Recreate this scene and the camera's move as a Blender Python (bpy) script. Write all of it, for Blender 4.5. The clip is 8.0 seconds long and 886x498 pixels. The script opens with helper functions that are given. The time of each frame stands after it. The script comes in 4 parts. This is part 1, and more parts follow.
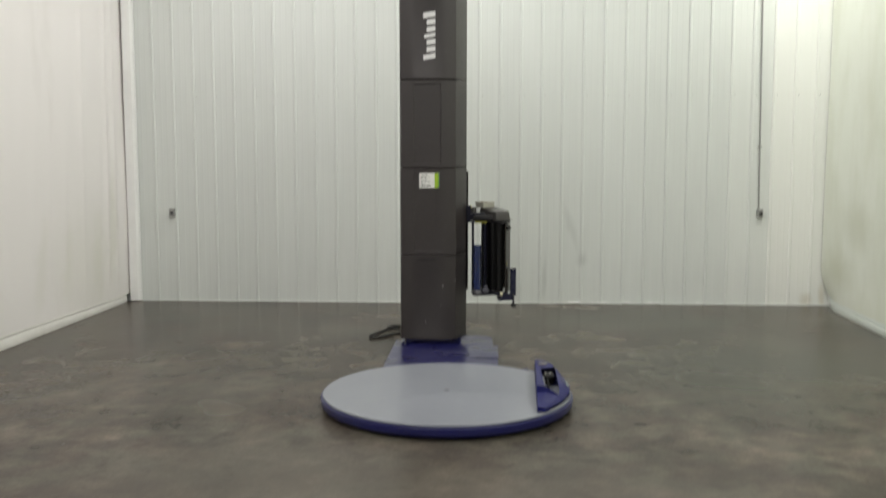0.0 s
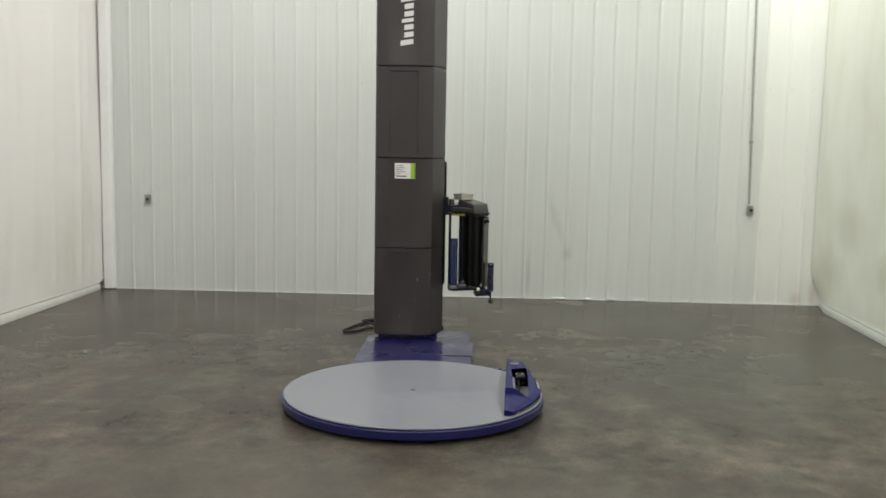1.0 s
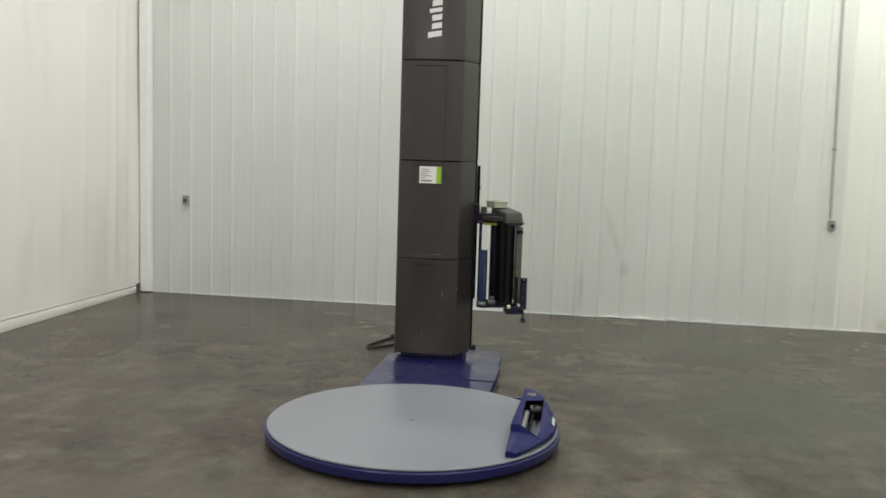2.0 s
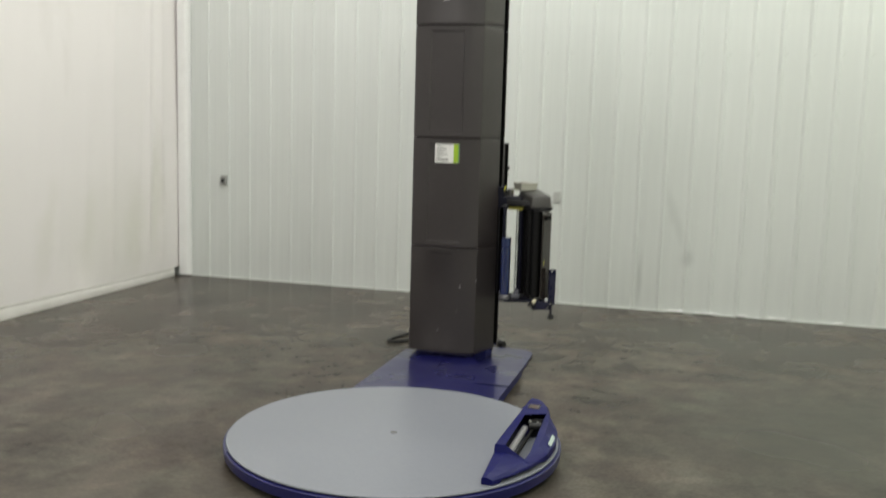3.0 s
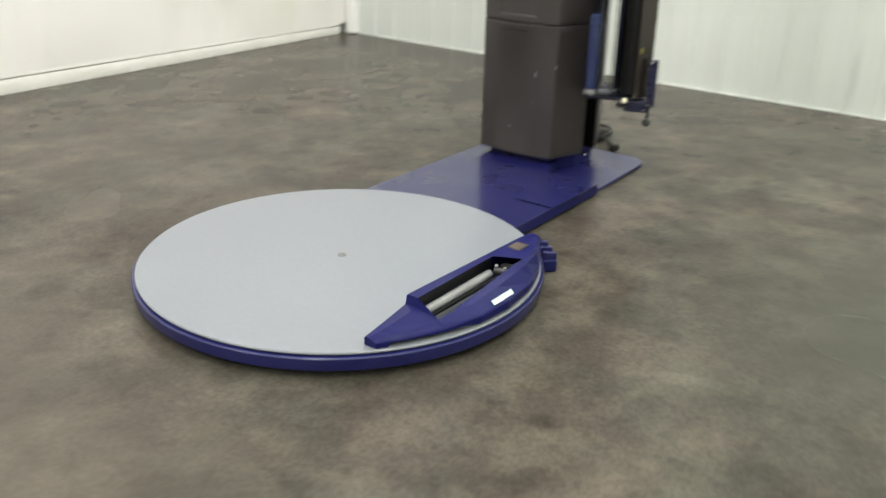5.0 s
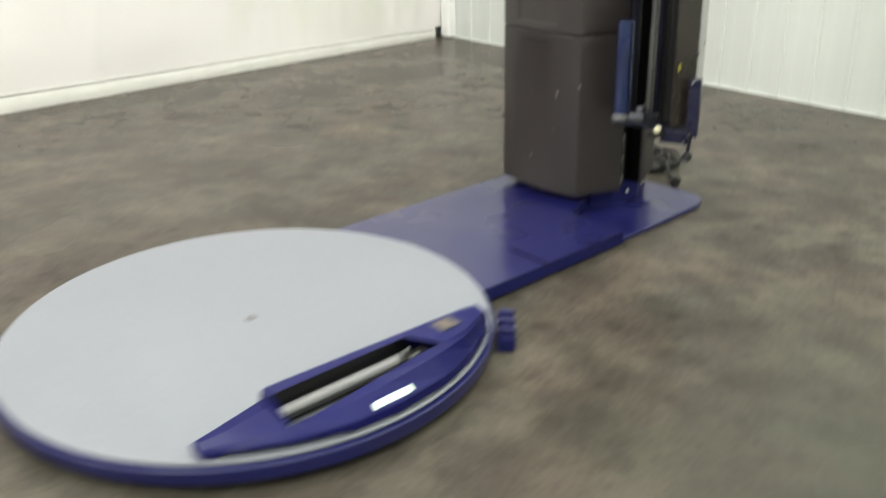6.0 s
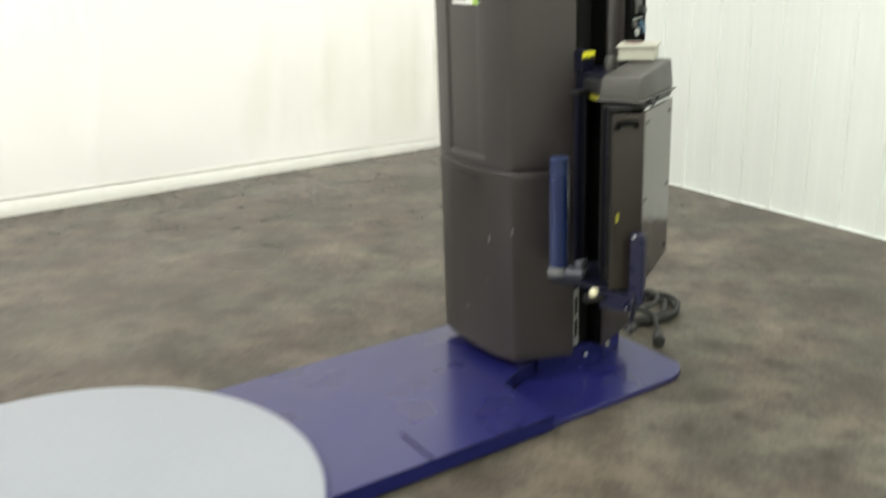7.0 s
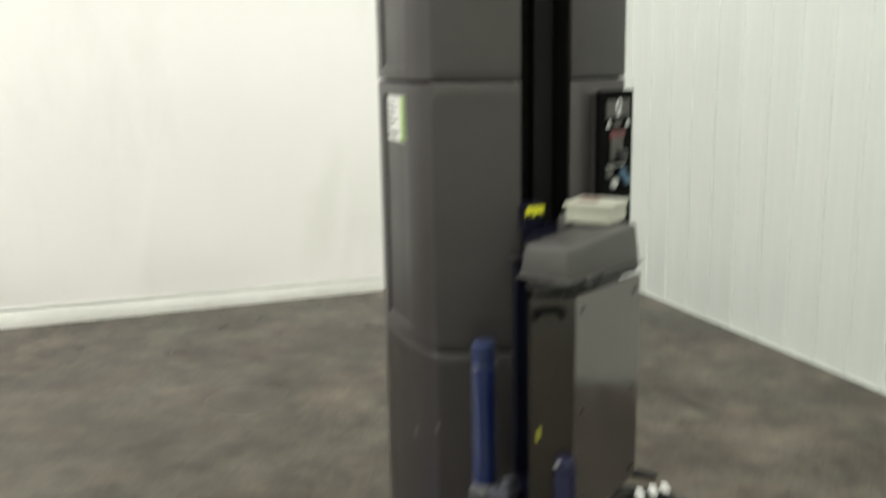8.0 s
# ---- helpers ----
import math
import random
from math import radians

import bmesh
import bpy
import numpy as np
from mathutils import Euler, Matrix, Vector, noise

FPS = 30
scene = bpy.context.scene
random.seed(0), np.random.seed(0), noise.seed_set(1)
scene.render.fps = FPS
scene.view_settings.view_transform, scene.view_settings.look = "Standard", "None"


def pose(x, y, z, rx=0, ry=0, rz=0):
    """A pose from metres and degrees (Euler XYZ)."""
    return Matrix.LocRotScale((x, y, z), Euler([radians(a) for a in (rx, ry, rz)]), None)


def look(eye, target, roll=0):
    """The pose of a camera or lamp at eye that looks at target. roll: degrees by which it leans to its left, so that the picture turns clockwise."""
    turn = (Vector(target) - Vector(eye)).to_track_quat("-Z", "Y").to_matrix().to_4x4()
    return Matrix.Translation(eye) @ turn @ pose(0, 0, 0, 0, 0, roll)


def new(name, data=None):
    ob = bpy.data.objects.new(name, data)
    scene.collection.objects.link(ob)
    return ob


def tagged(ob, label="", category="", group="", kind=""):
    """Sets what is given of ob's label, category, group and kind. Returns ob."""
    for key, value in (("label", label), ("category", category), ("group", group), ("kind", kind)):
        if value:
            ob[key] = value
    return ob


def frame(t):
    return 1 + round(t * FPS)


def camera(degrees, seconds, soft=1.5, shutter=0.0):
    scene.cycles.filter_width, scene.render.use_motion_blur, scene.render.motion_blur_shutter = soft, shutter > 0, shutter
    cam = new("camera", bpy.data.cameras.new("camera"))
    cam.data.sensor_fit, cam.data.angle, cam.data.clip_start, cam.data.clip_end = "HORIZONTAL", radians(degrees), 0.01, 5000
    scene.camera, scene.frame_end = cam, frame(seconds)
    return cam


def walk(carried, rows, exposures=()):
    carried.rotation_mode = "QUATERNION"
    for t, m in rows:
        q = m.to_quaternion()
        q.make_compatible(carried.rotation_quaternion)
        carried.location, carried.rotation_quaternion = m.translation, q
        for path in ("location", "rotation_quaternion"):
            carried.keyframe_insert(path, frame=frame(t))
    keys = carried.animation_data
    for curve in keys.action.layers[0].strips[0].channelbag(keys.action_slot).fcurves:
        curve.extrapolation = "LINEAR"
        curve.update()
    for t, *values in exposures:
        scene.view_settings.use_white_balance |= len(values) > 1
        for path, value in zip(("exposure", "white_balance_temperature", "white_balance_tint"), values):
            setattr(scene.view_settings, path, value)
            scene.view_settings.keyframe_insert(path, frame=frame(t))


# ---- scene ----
cam = camera(51.0, 8.0, soft=1.5, shutter=1.0)
PATH = [
    (0, (0.256, 0.323, 1.656), (0.164, 2.311, 1.456), 0.0),
    (0.2, (0.278, 0.351, 1.682), (0.187, 2.34, 1.499), 0.5),
    (0.5, (0.297, 0.387, 1.658), (0.225, 2.376, 1.462), 0.4),
    (0.8, (0.368, 0.497, 1.664), (0.298, 2.483, 1.442), 0.5),
    (1, (0.446, 0.587, 1.664), (0.354, 2.572, 1.441), 1.0),
    (1.2, (0.517, 0.687, 1.682), (0.391, 2.672, 1.463), 1.2),
    (1.5, (0.649, 0.907, 1.656), (0.463, 2.887, 1.44), 1.4),
    (2.8, (1.326, 1.952, 1.643), (0.845, 3.879, 1.406), 1.8),
    (3, (1.409, 2.117, 1.633), (0.883, 4.028, 1.369), 1.6),
    (3.2, (1.487, 2.27, 1.637), (0.91, 4.158, 1.32), 1.5),
    (3.5, (1.63, 2.504, 1.611), (0.949, 4.334, 1.178), 1.1),
    (3.8, (1.812, 2.761, 1.609), (0.989, 4.507, 1.087), 1.1),
    (4, (1.917, 2.916, 1.619), (1.03, 4.616, 1.05), 1.0),
    (4.2, (2.015, 3.098, 1.588), (1.108, 4.774, 0.981), 1.5),
    (4.5, (2.174, 3.371, 1.613), (1.222, 4.997, 0.943), 1.7),
    (4.7, (2.294, 3.503, 1.644), (1.311, 5.086, 0.918), 1.9),
    (5.8, (2.527, 4.802, 1.58), (1.174, 6.032, 0.769), -1.3),
    (6, (2.578, 5.029, 1.567), (1.196, 6.238, 0.775), -1.2),
    (6.2, (2.595, 5.29, 1.559), (1.16, 6.477, 0.829), -0.5),
    (6.5, (2.6, 5.656, 1.575), (1.108, 6.795, 0.885), -0.4),
    (6.8, (2.548, 6.016, 1.585), (0.975, 7.059, 0.924), -1.5),
    (7, (2.536, 6.213, 1.598), (0.925, 7.218, 0.969), -2.1),
    (7.2, (2.505, 6.422, 1.603), (0.854, 7.383, 1.012), -2.2),
    (7.5, (2.43, 6.741, 1.609), (0.689, 7.592, 1.114), -1.8),
    (7.8, (2.341, 7.104, 1.603), (0.528, 7.814, 1.145), -1.9),
    (8, (2.277, 7.261, 1.62), (0.443, 7.945, 1.212), -1.0),
]
EXPOSURES = [(0.0, -0.03, 6500, 12.5), (1.7, 0.03, 6500, 12), (3.0, 0.12, 6500, 11), (4.2, 0.60, 6500, 10), (6.0, 0.86, 6500, 9), (7.2, 0.98, 6500, 8), (8.0, 0.58, 6500, 7.5)]
walk(cam, [(t, look(eye, target, roll)) for t, eye, target, roll in PATH], EXPOSURES)

# ---- light: unseen rows of fluorescent troffers under the ceiling ----
world = bpy.data.worlds.new("world")
scene.world = world
world.use_nodes = True
world.node_tree.nodes["Background"].inputs[0].default_value = (0.8, 0.9, 1.0, 1)
world.node_tree.nodes["Background"].inputs[1].default_value = 0.05
CEIL = 5.0
LAMP_W = 72.0
# Last row: middle lamp added, east one shifted, to brighten the north wall.
LAMPS = [(x, y) for y in (-2.4, 1.4, 5.2) for x in (-1.5, 2.4)] + [(-2.1, 9.0), (0.5, 9.2), (3.4, 9.5)]
for lx, ly in LAMPS:
    data = bpy.data.lights.new("tube_light", "AREA")
    data.shape, data.size, data.size_y = "RECTANGLE", 0.5, 2.2
    data.energy, data.color = LAMP_W * (0.80 if lx > 3 else 0.64 if ly > 8 else 1.0), (1.0, 0.985, 0.945) if lx < 0 else (0.985, 1.0, 0.935)
    lamp = new("tube_light", data)
    lamp.matrix_world = pose(lx, ly, CEIL - 0.14)


# ---- materials ----
def surface(name, dark, light, rough=0.5, metal=0.0, grain=25.0, patch=2.0, contrast=(0.35, 0.65), bump=0.05, bump_scale=None, rough_var=0.1, coat=0.0, coat_rough=0.05, stretch=(1, 1, 1), spec=0.5):
    """Two tones mixed by a broad and a fine noise, with fine relief and uneven gloss."""
    m = bpy.data.materials.new(name)
    m.use_nodes = True
    nt = m.node_tree
    n, l = nt.nodes, nt.links
    b = n["Principled BSDF"]
    co = n.new("ShaderNodeTexCoord")
    mp = n.new("ShaderNodeMapping")
    mp.inputs["Scale"].default_value = stretch
    l.new(co.outputs["Object"], mp.inputs[0])
    big, small = n.new("ShaderNodeTexNoise"), n.new("ShaderNodeTexNoise")
    big.inputs["Scale"].default_value, big.inputs["Detail"].default_value = patch, 5
    small.inputs["Scale"].default_value, small.inputs["Detail"].default_value = grain, 6
    l.new(mp.outputs[0], big.inputs["Vector"])
    l.new(mp.outputs[0], small.inputs["Vector"])
    mix = n.new("ShaderNodeMix")
    mix.data_type = "FLOAT"
    mix.inputs[0].default_value = 0.4
    l.new(big.outputs["Fac"], mix.inputs[2])
    l.new(small.outputs["Fac"], mix.inputs[3])
    ramp = n.new("ShaderNodeValToRGB")
    ramp.color_ramp.elements[0].position, ramp.color_ramp.elements[1].position = contrast
    ramp.color_ramp.elements[0].color, ramp.color_ramp.elements[1].color = (*dark, 1), (*light, 1)
    l.new(mix.outputs[0], ramp.inputs[0])
    l.new(ramp.outputs[0], b.inputs["Base Color"])
    mr = n.new("ShaderNodeMapRange")
    mr.inputs[1].default_value, mr.inputs[2].default_value = 0.3, 0.7
    mr.inputs[3].default_value, mr.inputs[4].default_value = max(0.02, rough - rough_var), min(1, rough + rough_var)
    l.new(big.outputs["Fac"], mr.inputs[0])
    l.new(mr.outputs[0], b.inputs["Roughness"])
    b.inputs["Metallic"].default_value = metal
    b.inputs["Specular IOR Level"].default_value = spec
    b.inputs["Coat Weight"].default_value, b.inputs["Coat Roughness"].default_value = coat, coat_rough
    if bump:
        fine = n.new("ShaderNodeTexNoise")
        fine.inputs["Scale"].default_value, fine.inputs["Detail"].default_value = bump_scale or grain * 4, 3
        l.new(mp.outputs[0], fine.inputs["Vector"])
        bp = n.new("ShaderNodeBump")
        bp.inputs["Strength"].default_value, bp.inputs["Distance"].default_value = bump, 0.01
        l.new(fine.outputs["Fac"], bp.inputs["Height"])
        l.new(bp.outputs[0], b.inputs["Normal"])
    return m


def concrete():
    """Sealed, power-trowelled concrete: broad clouds, hand-sized mottling in brown and olive, dark spots and an uneven sealer."""
    m = surface("concrete", (0.0728, 0.0656, 0.0563), (0.0922, 0.0838, 0.0728), 0.24, 0, 9.0, 0.75, (0.28, 0.72), 0.0, 40, 0.04)
    nt = m.node_tree
    n, l = nt.nodes, nt.links
    b = n["Principled BSDF"]
    b.inputs["IOR"].default_value = 1.19
    for node in n:
        if node.bl_idname == "ShaderNodeTexNoise":
            node.inputs["Detail"].default_value = 1.5
    last = b.inputs["Base Color"].links[0].from_socket
    co = n["Texture Coordinate"]
    layers = ((5.5, 2, 0.5, 0.228, 0.772, (0.839, 0.83, 0.822), (1.187, 1.17, 1.144)), (1.9, 2, 0.5, 0.289, 0.731, (0.78, 0.77, 0.775), (1.20, 1.20, 1.18)), (3.1, 1.5, 0.5, 0.296, 0.704, (1.05, 0.983, 0.97), (0.974, 1.008, 0.98)), (12.0, 0.5, 0.5, 0.214, 0.826, (0.94, 0.94, 0.94), (1.09, 1.085, 1.07)), (6.0, 2, 0.5, 0.52, 0.8, (1.03, 1.03, 1.03), (0.68, 0.67, 0.66)), (15.0, 0.5, 0.5, 0.62, 0.80, (0.995, 0.995, 0.995), (0.82, 0.81, 0.80)), (7.5, 2, 0.5, 0.5, 0.82, (0.975, 0.975, 0.975), (1.17, 1.165, 1.145)), (2.7, 1.5, 0.5, 0.316, 0.724, (0.83, 0.823, 0.816), (1.125, 1.125, 1.11)), (55.0, 2, 0.6, 0.25, 0.75, (0.85, 0.85, 0.85), (1.15, 1.15, 1.15)))
    for k, (scale, detail, rough, low, high, dark, light) in enumerate(layers):
        t = n.new("ShaderNodeTexNoise")
        t.inputs["Scale"].default_value, t.inputs["Detail"].default_value, t.inputs["Roughness"].default_value = scale, detail, rough
        shift = n.new("ShaderNodeMapping")
        shift.inputs["Location"].default_value = (3.7 * k, 1.9 * k, 0)
        shift.inputs["Rotation"].default_value = (0, 0, 0.6 * k)
        l.new(co.outputs["Object"], shift.inputs[0])
        l.new(shift.outputs[0], t.inputs["Vector"])
        r = n.new("ShaderNodeValToRGB")
        r.color_ramp.interpolation = "EASE"
        r.color_ramp.elements[0].position, r.color_ramp.elements[1].position = low, high
        r.color_ramp.elements[0].color, r.color_ramp.elements[1].color = (*dark, 1), (*light, 1)
        l.new(t.outputs["Fac"], r.inputs[0])
        mul = n.new("ShaderNodeMix")
        mul.data_type, mul.blend_type = "RGBA", "MULTIPLY"
        mul.inputs[0].default_value = 1.0
        l.new(last, mul.inputs[6])
        l.new(r.outputs[0], mul.inputs[7])
        last = mul.outputs[2]
    l.new(last, b.inputs["Base Color"])
    return m


def toned(m, spots, colour, detail=3):
    """Lays soft-rimmed stains and tints on a material: each one's place, its reach along x, y and z, its lean and how
    strong it is.
    """
    n, l = m.node_tree.nodes, m.node_tree.links
    b = n["Principled BSDF"]
    geo = n.new("ShaderNodeNewGeometry")
    warp = n.new("ShaderNodeTexNoise")
    warp.inputs["Scale"].default_value, warp.inputs["Detail"].default_value = 4.0, detail
    l.new(geo.outputs["Position"], warp.inputs["Vector"])
    last = b.inputs["Base Color"].links[0].from_socket
    for at, reach, turn, keep in spots:
        sub = n.new("ShaderNodeVectorMath")
        sub.operation = "SUBTRACT"
        sub.inputs[1].default_value = (0.5, 0.5, 0.5)
        l.new(warp.outputs["Color"], sub.inputs[0])
        add = n.new("ShaderNodeVectorMath")
        add.operation = "MULTIPLY_ADD"
        add.inputs[1].default_value = tuple(1.0 * min(r, 0.25) for r in reach)
        l.new(sub.outputs[0], add.inputs[0])
        l.new(geo.outputs["Position"], add.inputs[2])
        mp = n.new("ShaderNodeMapping")
        mp.vector_type = "TEXTURE"
        mp.inputs["Location"].default_value, mp.inputs["Rotation"].default_value, mp.inputs["Scale"].default_value = at, turn, reach
        l.new(add.outputs[0], mp.inputs[0])
        ln = n.new("ShaderNodeVectorMath")
        ln.operation = "LENGTH"
        l.new(mp.outputs[0], ln.inputs[0])
        mr = n.new("ShaderNodeMapRange")
        mr.interpolation_type = "SMOOTHSTEP"
        mr.inputs[1].default_value, mr.inputs[2].default_value, mr.inputs[3].default_value, mr.inputs[4].default_value = 0.1, 1.1, keep, 0.0
        l.new(ln.outputs[1], mr.inputs[0])
        mk = n.new("ShaderNodeMix")
        mk.data_type = "RGBA"
        l.new(mr.outputs[0], mk.inputs[0])
        l.new(last, mk.inputs[6])
        mk.inputs[7].default_value = (*colour, 1)
        last = mk.outputs[2]
    l.new(last, b.inputs["Base Color"])
    return m


def plain(name, colour, rough=0.5, metal=0.0, coat=0.0):
    """A small even-coloured surface with a faint mottling."""
    return surface(name, tuple(c * 0.86 for c in colour), tuple(min(1, c * 1.08) for c in colour), rough, metal, 40, 6, (0.3, 0.7), 0.02, coat=coat, rough_var=0.05)


CONCRETE = toned(concrete(), [((-2.2, 8.74, 0), (0.14, 0.05, 1), (0, 0, 0.3), 0.6), ((-1.75, 8.49, 0), (0.13, 0.07, 1), (0, 0, 0.2), 0.5), ((-1.53, 7.05, 0), (0.10, 0.07, 1), (0, 0, 0.5), 0.45), ((1.15, 6.83, 0), (0.22, 0.13, 1), (0, 0, 0.4), 0.35), ((0.20, 8.98, 0), (0.20, 0.12, 1), (0, 0, 0.6), 0.6), ((0.43, 8.60, 0), (0.17, 0.12, 1), (0, 0, 0.9), 0.55), ((-1.15, 9.78, 0), (0.20, 0.045, 1), (0, 0, 0.15), 0.85), ((-1.7, 9.6, 0), (0.30, 0.10, 1), (0, 0, 0.1), 0.5), ((-3.0, 9.9, 0), (0.10, 0.07, 1), (0, 0, 0.3), 0.6)], (0.024, 0.0225, 0.018))
# Broad olive areas on the east side of the floor.
CONCRETE = toned(CONCRETE, [((2.3, 7.6, 0), (1.5, 1.9, 4), (0, 0, -0.3), 0.75), ((1.9, 9.6, 0), (1.8, 0.9, 4), (0, 0, 0), 0.5)], (0.0690, 0.0725, 0.0580))
# Broad paler areas in front of and beside the turntable.
CONCRETE = toned(CONCRETE, [((-0.9, 4.95, 0), (1.5, 0.95, 4), (0, 0, 0.1), 0.55), ((-1.9, 7.0, 0), (1.3, 1.2, 4), (0, 0, 0.4), 0.35), ((0.6, 4.7, 0), (1.6, 0.8, 4), (0, 0, 0), 0.5)], (0.1050, 0.0945, 0.0790))
def panel_paint(name, dark, light):
    """White enamel on steel sheet, with faint upright streaks and each panel a shade of its own."""
    m = surface(name, dark, light, 0.36, 0, 5, 0.8, (0.32, 0.62), 0.02, 60, 0.06, stretch=(3.0, 1, 0.14))
    n, l = m.node_tree.nodes, m.node_tree.links
    b = n["Principled BSDF"]
    base = b.inputs["Base Color"].links[0].from_socket
    info = n.new("ShaderNodeObjectInfo")
    mr = n.new("ShaderNodeMapRange")
    mr.inputs[3].default_value, mr.inputs[4].default_value = 0.985, 1.015
    l.new(info.outputs["Random"], mr.inputs[0])
    mul = n.new("ShaderNodeMix")
    mul.data_type, mul.blend_type = "RGBA", "MULTIPLY"
    mul.inputs[0].default_value = 1.0
    l.new(base, mul.inputs[6])
    l.new(mr.outputs[0], mul.inputs[7])
    l.new(mul.outputs[2], b.inputs["Base Color"])
    return m


# A smear, a dent whose shading is drawn in grey, and a scuff.
WALL_MARKS = [((0.915, 10.72, 0.28), (0.035, 1, 0.33), (0, 0.04, 0), 0.42), ((1.21, 10.72, 0.85), (0.06, 1, 0.40), (0, -0.36, 0), 0.24), ((1.33, 10.72, 0.50), (0.09, 1, 0.10), (0, 0, 0), 0.35), ((2.95, 10.72, 1.70), (0.016, 1, 0.15), (0, -0.8, 0), 0.3)]
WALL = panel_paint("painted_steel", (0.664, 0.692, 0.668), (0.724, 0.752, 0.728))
WALL = toned(WALL, WALL_MARKS, (0.40, 0.42, 0.40))
# Paler sheets at the east end, their colour also holding the brighter light there.
WALL_MID = panel_paint("half_lit_steel", (0.735, 0.76, 0.73), (0.79, 0.815, 0.785))
WALL_LIT = panel_paint("pale_lit_steel", (0.87, 0.885, 0.84), (0.91, 0.92, 0.88))
WALL_LIT = toned(WALL_LIT, [((3.80, 10.72, 0.06), (0.10, 1, 0.10), (0, 0, 0), 0.35), ((3.98, 10.72, 0.10), (0.05, 1, 0.22), (0, 0, 0), 0.4)], (0.50, 0.42, 0.27))
PLASTER = surface("plaster", (0.60, 0.60, 0.57), (0.68, 0.68, 0.65), 0.8, 0, 12, 0.8)
VINYL = surface("white_vinyl", (0.815, 0.785, 0.762), (0.885, 0.855, 0.842), 0.5, 0, 5, 0.9, (0.26, 0.46), 0.03, 30, 0.08, stretch=(1, 1, 0.35))
STAINED = surface("stained_vinyl", (0.72, 0.745, 0.62), (0.85, 0.88, 0.79), 0.5, 0, 4, 0.9, (0.30, 0.60), 0.03, 30, 0.08, stretch=(1, 1, 0.45))
STAINED = toned(STAINED, [((4.1, 10.2, 0.45), (2, 0.55, 0.30), (0, 0, 0), 0.28), ((4.1, 9.7, 0.95), (2, 0.5, 0.35), (0, 0, 0), 0.25), ((4.1, 8.6, 0.6), (2, 0.6, 0.25), (0, 0, 0), 0.28)], (0.36, 0.375, 0.20))
# The last, broadest patch puts the greenish cast of the light into the vinyl.
VINYL = toned(VINYL, [((-3.83, 8.70, 0.65), (2, 0.16, 0.60), (-0.30, 0, 0), 0.15), ((-3.83, 9.25, 0.60), (2, 0.14, 0.55), (-0.16, 0, 0), 0.13), ((-3.83, 9.90, 0.55), (2, 0.20, 0.60), (-0.12, 0, 0), 0.18), ((-3.83, 10.28, 0.95), (2, 0.12, 0.90), (-0.05, 0, 0), 0.20), ((-3.83, 9.7, 0.5), (2, 1.1, 0.9), (0, 0, 0), 0.16)], (0.56, 0.58, 0.42), 1)
HEM = surface("white_vinyl_hem", (0.80, 0.785, 0.74), (0.89, 0.875, 0.84), 0.45, 0, 14, 2.0, (0.3, 0.6))
GREEN_HEM = surface("greenish_vinyl_hem", (0.74, 0.80, 0.74), (0.84, 0.89, 0.84), 0.45, 0, 14, 2.0, (0.3, 0.6))
TRIM = surface("white_trim", (0.88, 0.88, 0.87), (0.93, 0.93, 0.92), 0.45, 0, 20, 3)
BLUE = surface("blue_enamel", (0.0072, 0.0085, 0.078), (0.0098, 0.0118, 0.100), 0.38, 0, 30, 3, (0.3, 0.7), 0.01, 200, 0.06, coat=0.25, coat_rough=0.22)
BLUE_GLOSS = surface("glossy_blue_enamel", (0.0084, 0.0086, 0.066), (0.0118, 0.0122, 0.088), 0.30, 0, 26, 3, (0.3, 0.7), 0.004, 200, 0.08, coat=0.5, coat_rough=0.14, spec=0.28)
DECK = surface("grey_deck_paint", (0.202, 0.214, 0.244), (0.236, 0.248, 0.280), 0.33, 0, 60, 1.5, (0.3, 0.7), 0.03, 250, 0.06)
TOWER = surface("charcoal_plastic", (0.0244, 0.0198, 0.0203), (0.0334, 0.0272, 0.0278), 0.40, 0, 40, 2.2, (0.3, 0.7), 0.05, 300, 0.08, spec=0.62)
TOWER = toned(TOWER, [((-0.33, 8.06, 0.085), (0.11, 1, 0.014), (0, 0, 0), 0.5), ((-0.12, 8.06, 0.40), (0.012, 1, 0.03), (0, 0.3, 0), 0.3)], (0.085, 0.080, 0.076))
BLACK = plain("black_paint", (0.012, 0.012, 0.013), 0.4)
SLOT = surface("matt_black_paint", (0.003, 0.003, 0.003), (0.006, 0.006, 0.006), 0.9, 0, 40, 6, (0.3, 0.7), 0.02, spec=0.04)
DARK_BLUE = surface("dark_blue_paint", (0.0085, 0.0095, 0.070), (0.0110, 0.0130, 0.090), 0.45, 0, 30, 3, (0.3, 0.7), 0.01, 200, 0.06, spec=0.15)
ROLLER = surface("black_roller_rubber", (0.006, 0.006, 0.006), (0.009, 0.009, 0.009), 0.4, 0, 40, 6, (0.3, 0.7), 0.02, spec=0.18)
RAIL = surface("dark_steel", (0.006, 0.006, 0.006), (0.009, 0.009, 0.009), 0.6, 0, 40, 6, (0.3, 0.7), 0.02, spec=0.12)
RUBBER = plain("black_rubber", (0.016, 0.016, 0.016), 0.7)
CRANK = surface("worn_navy_enamel", (0.0100, 0.0104, 0.032), (0.0136, 0.0142, 0.042), 0.3, 0, 40, 6, (0.3, 0.7), 0.02, spec=0.4)
CAST = plain("grey_blue_casting", (0.13, 0.13, 0.16), 0.28, 0.6)
NAVY = surface("navy_enamel", (0.0040, 0.0043, 0.012), (0.005, 0.0055, 0.015), 0.36, 0, 40, 6, (0.3, 0.7), 0.02, spec=0.26)
STEEL = plain("bright_steel", (0.62, 0.61, 0.60), 0.16, 1.0)
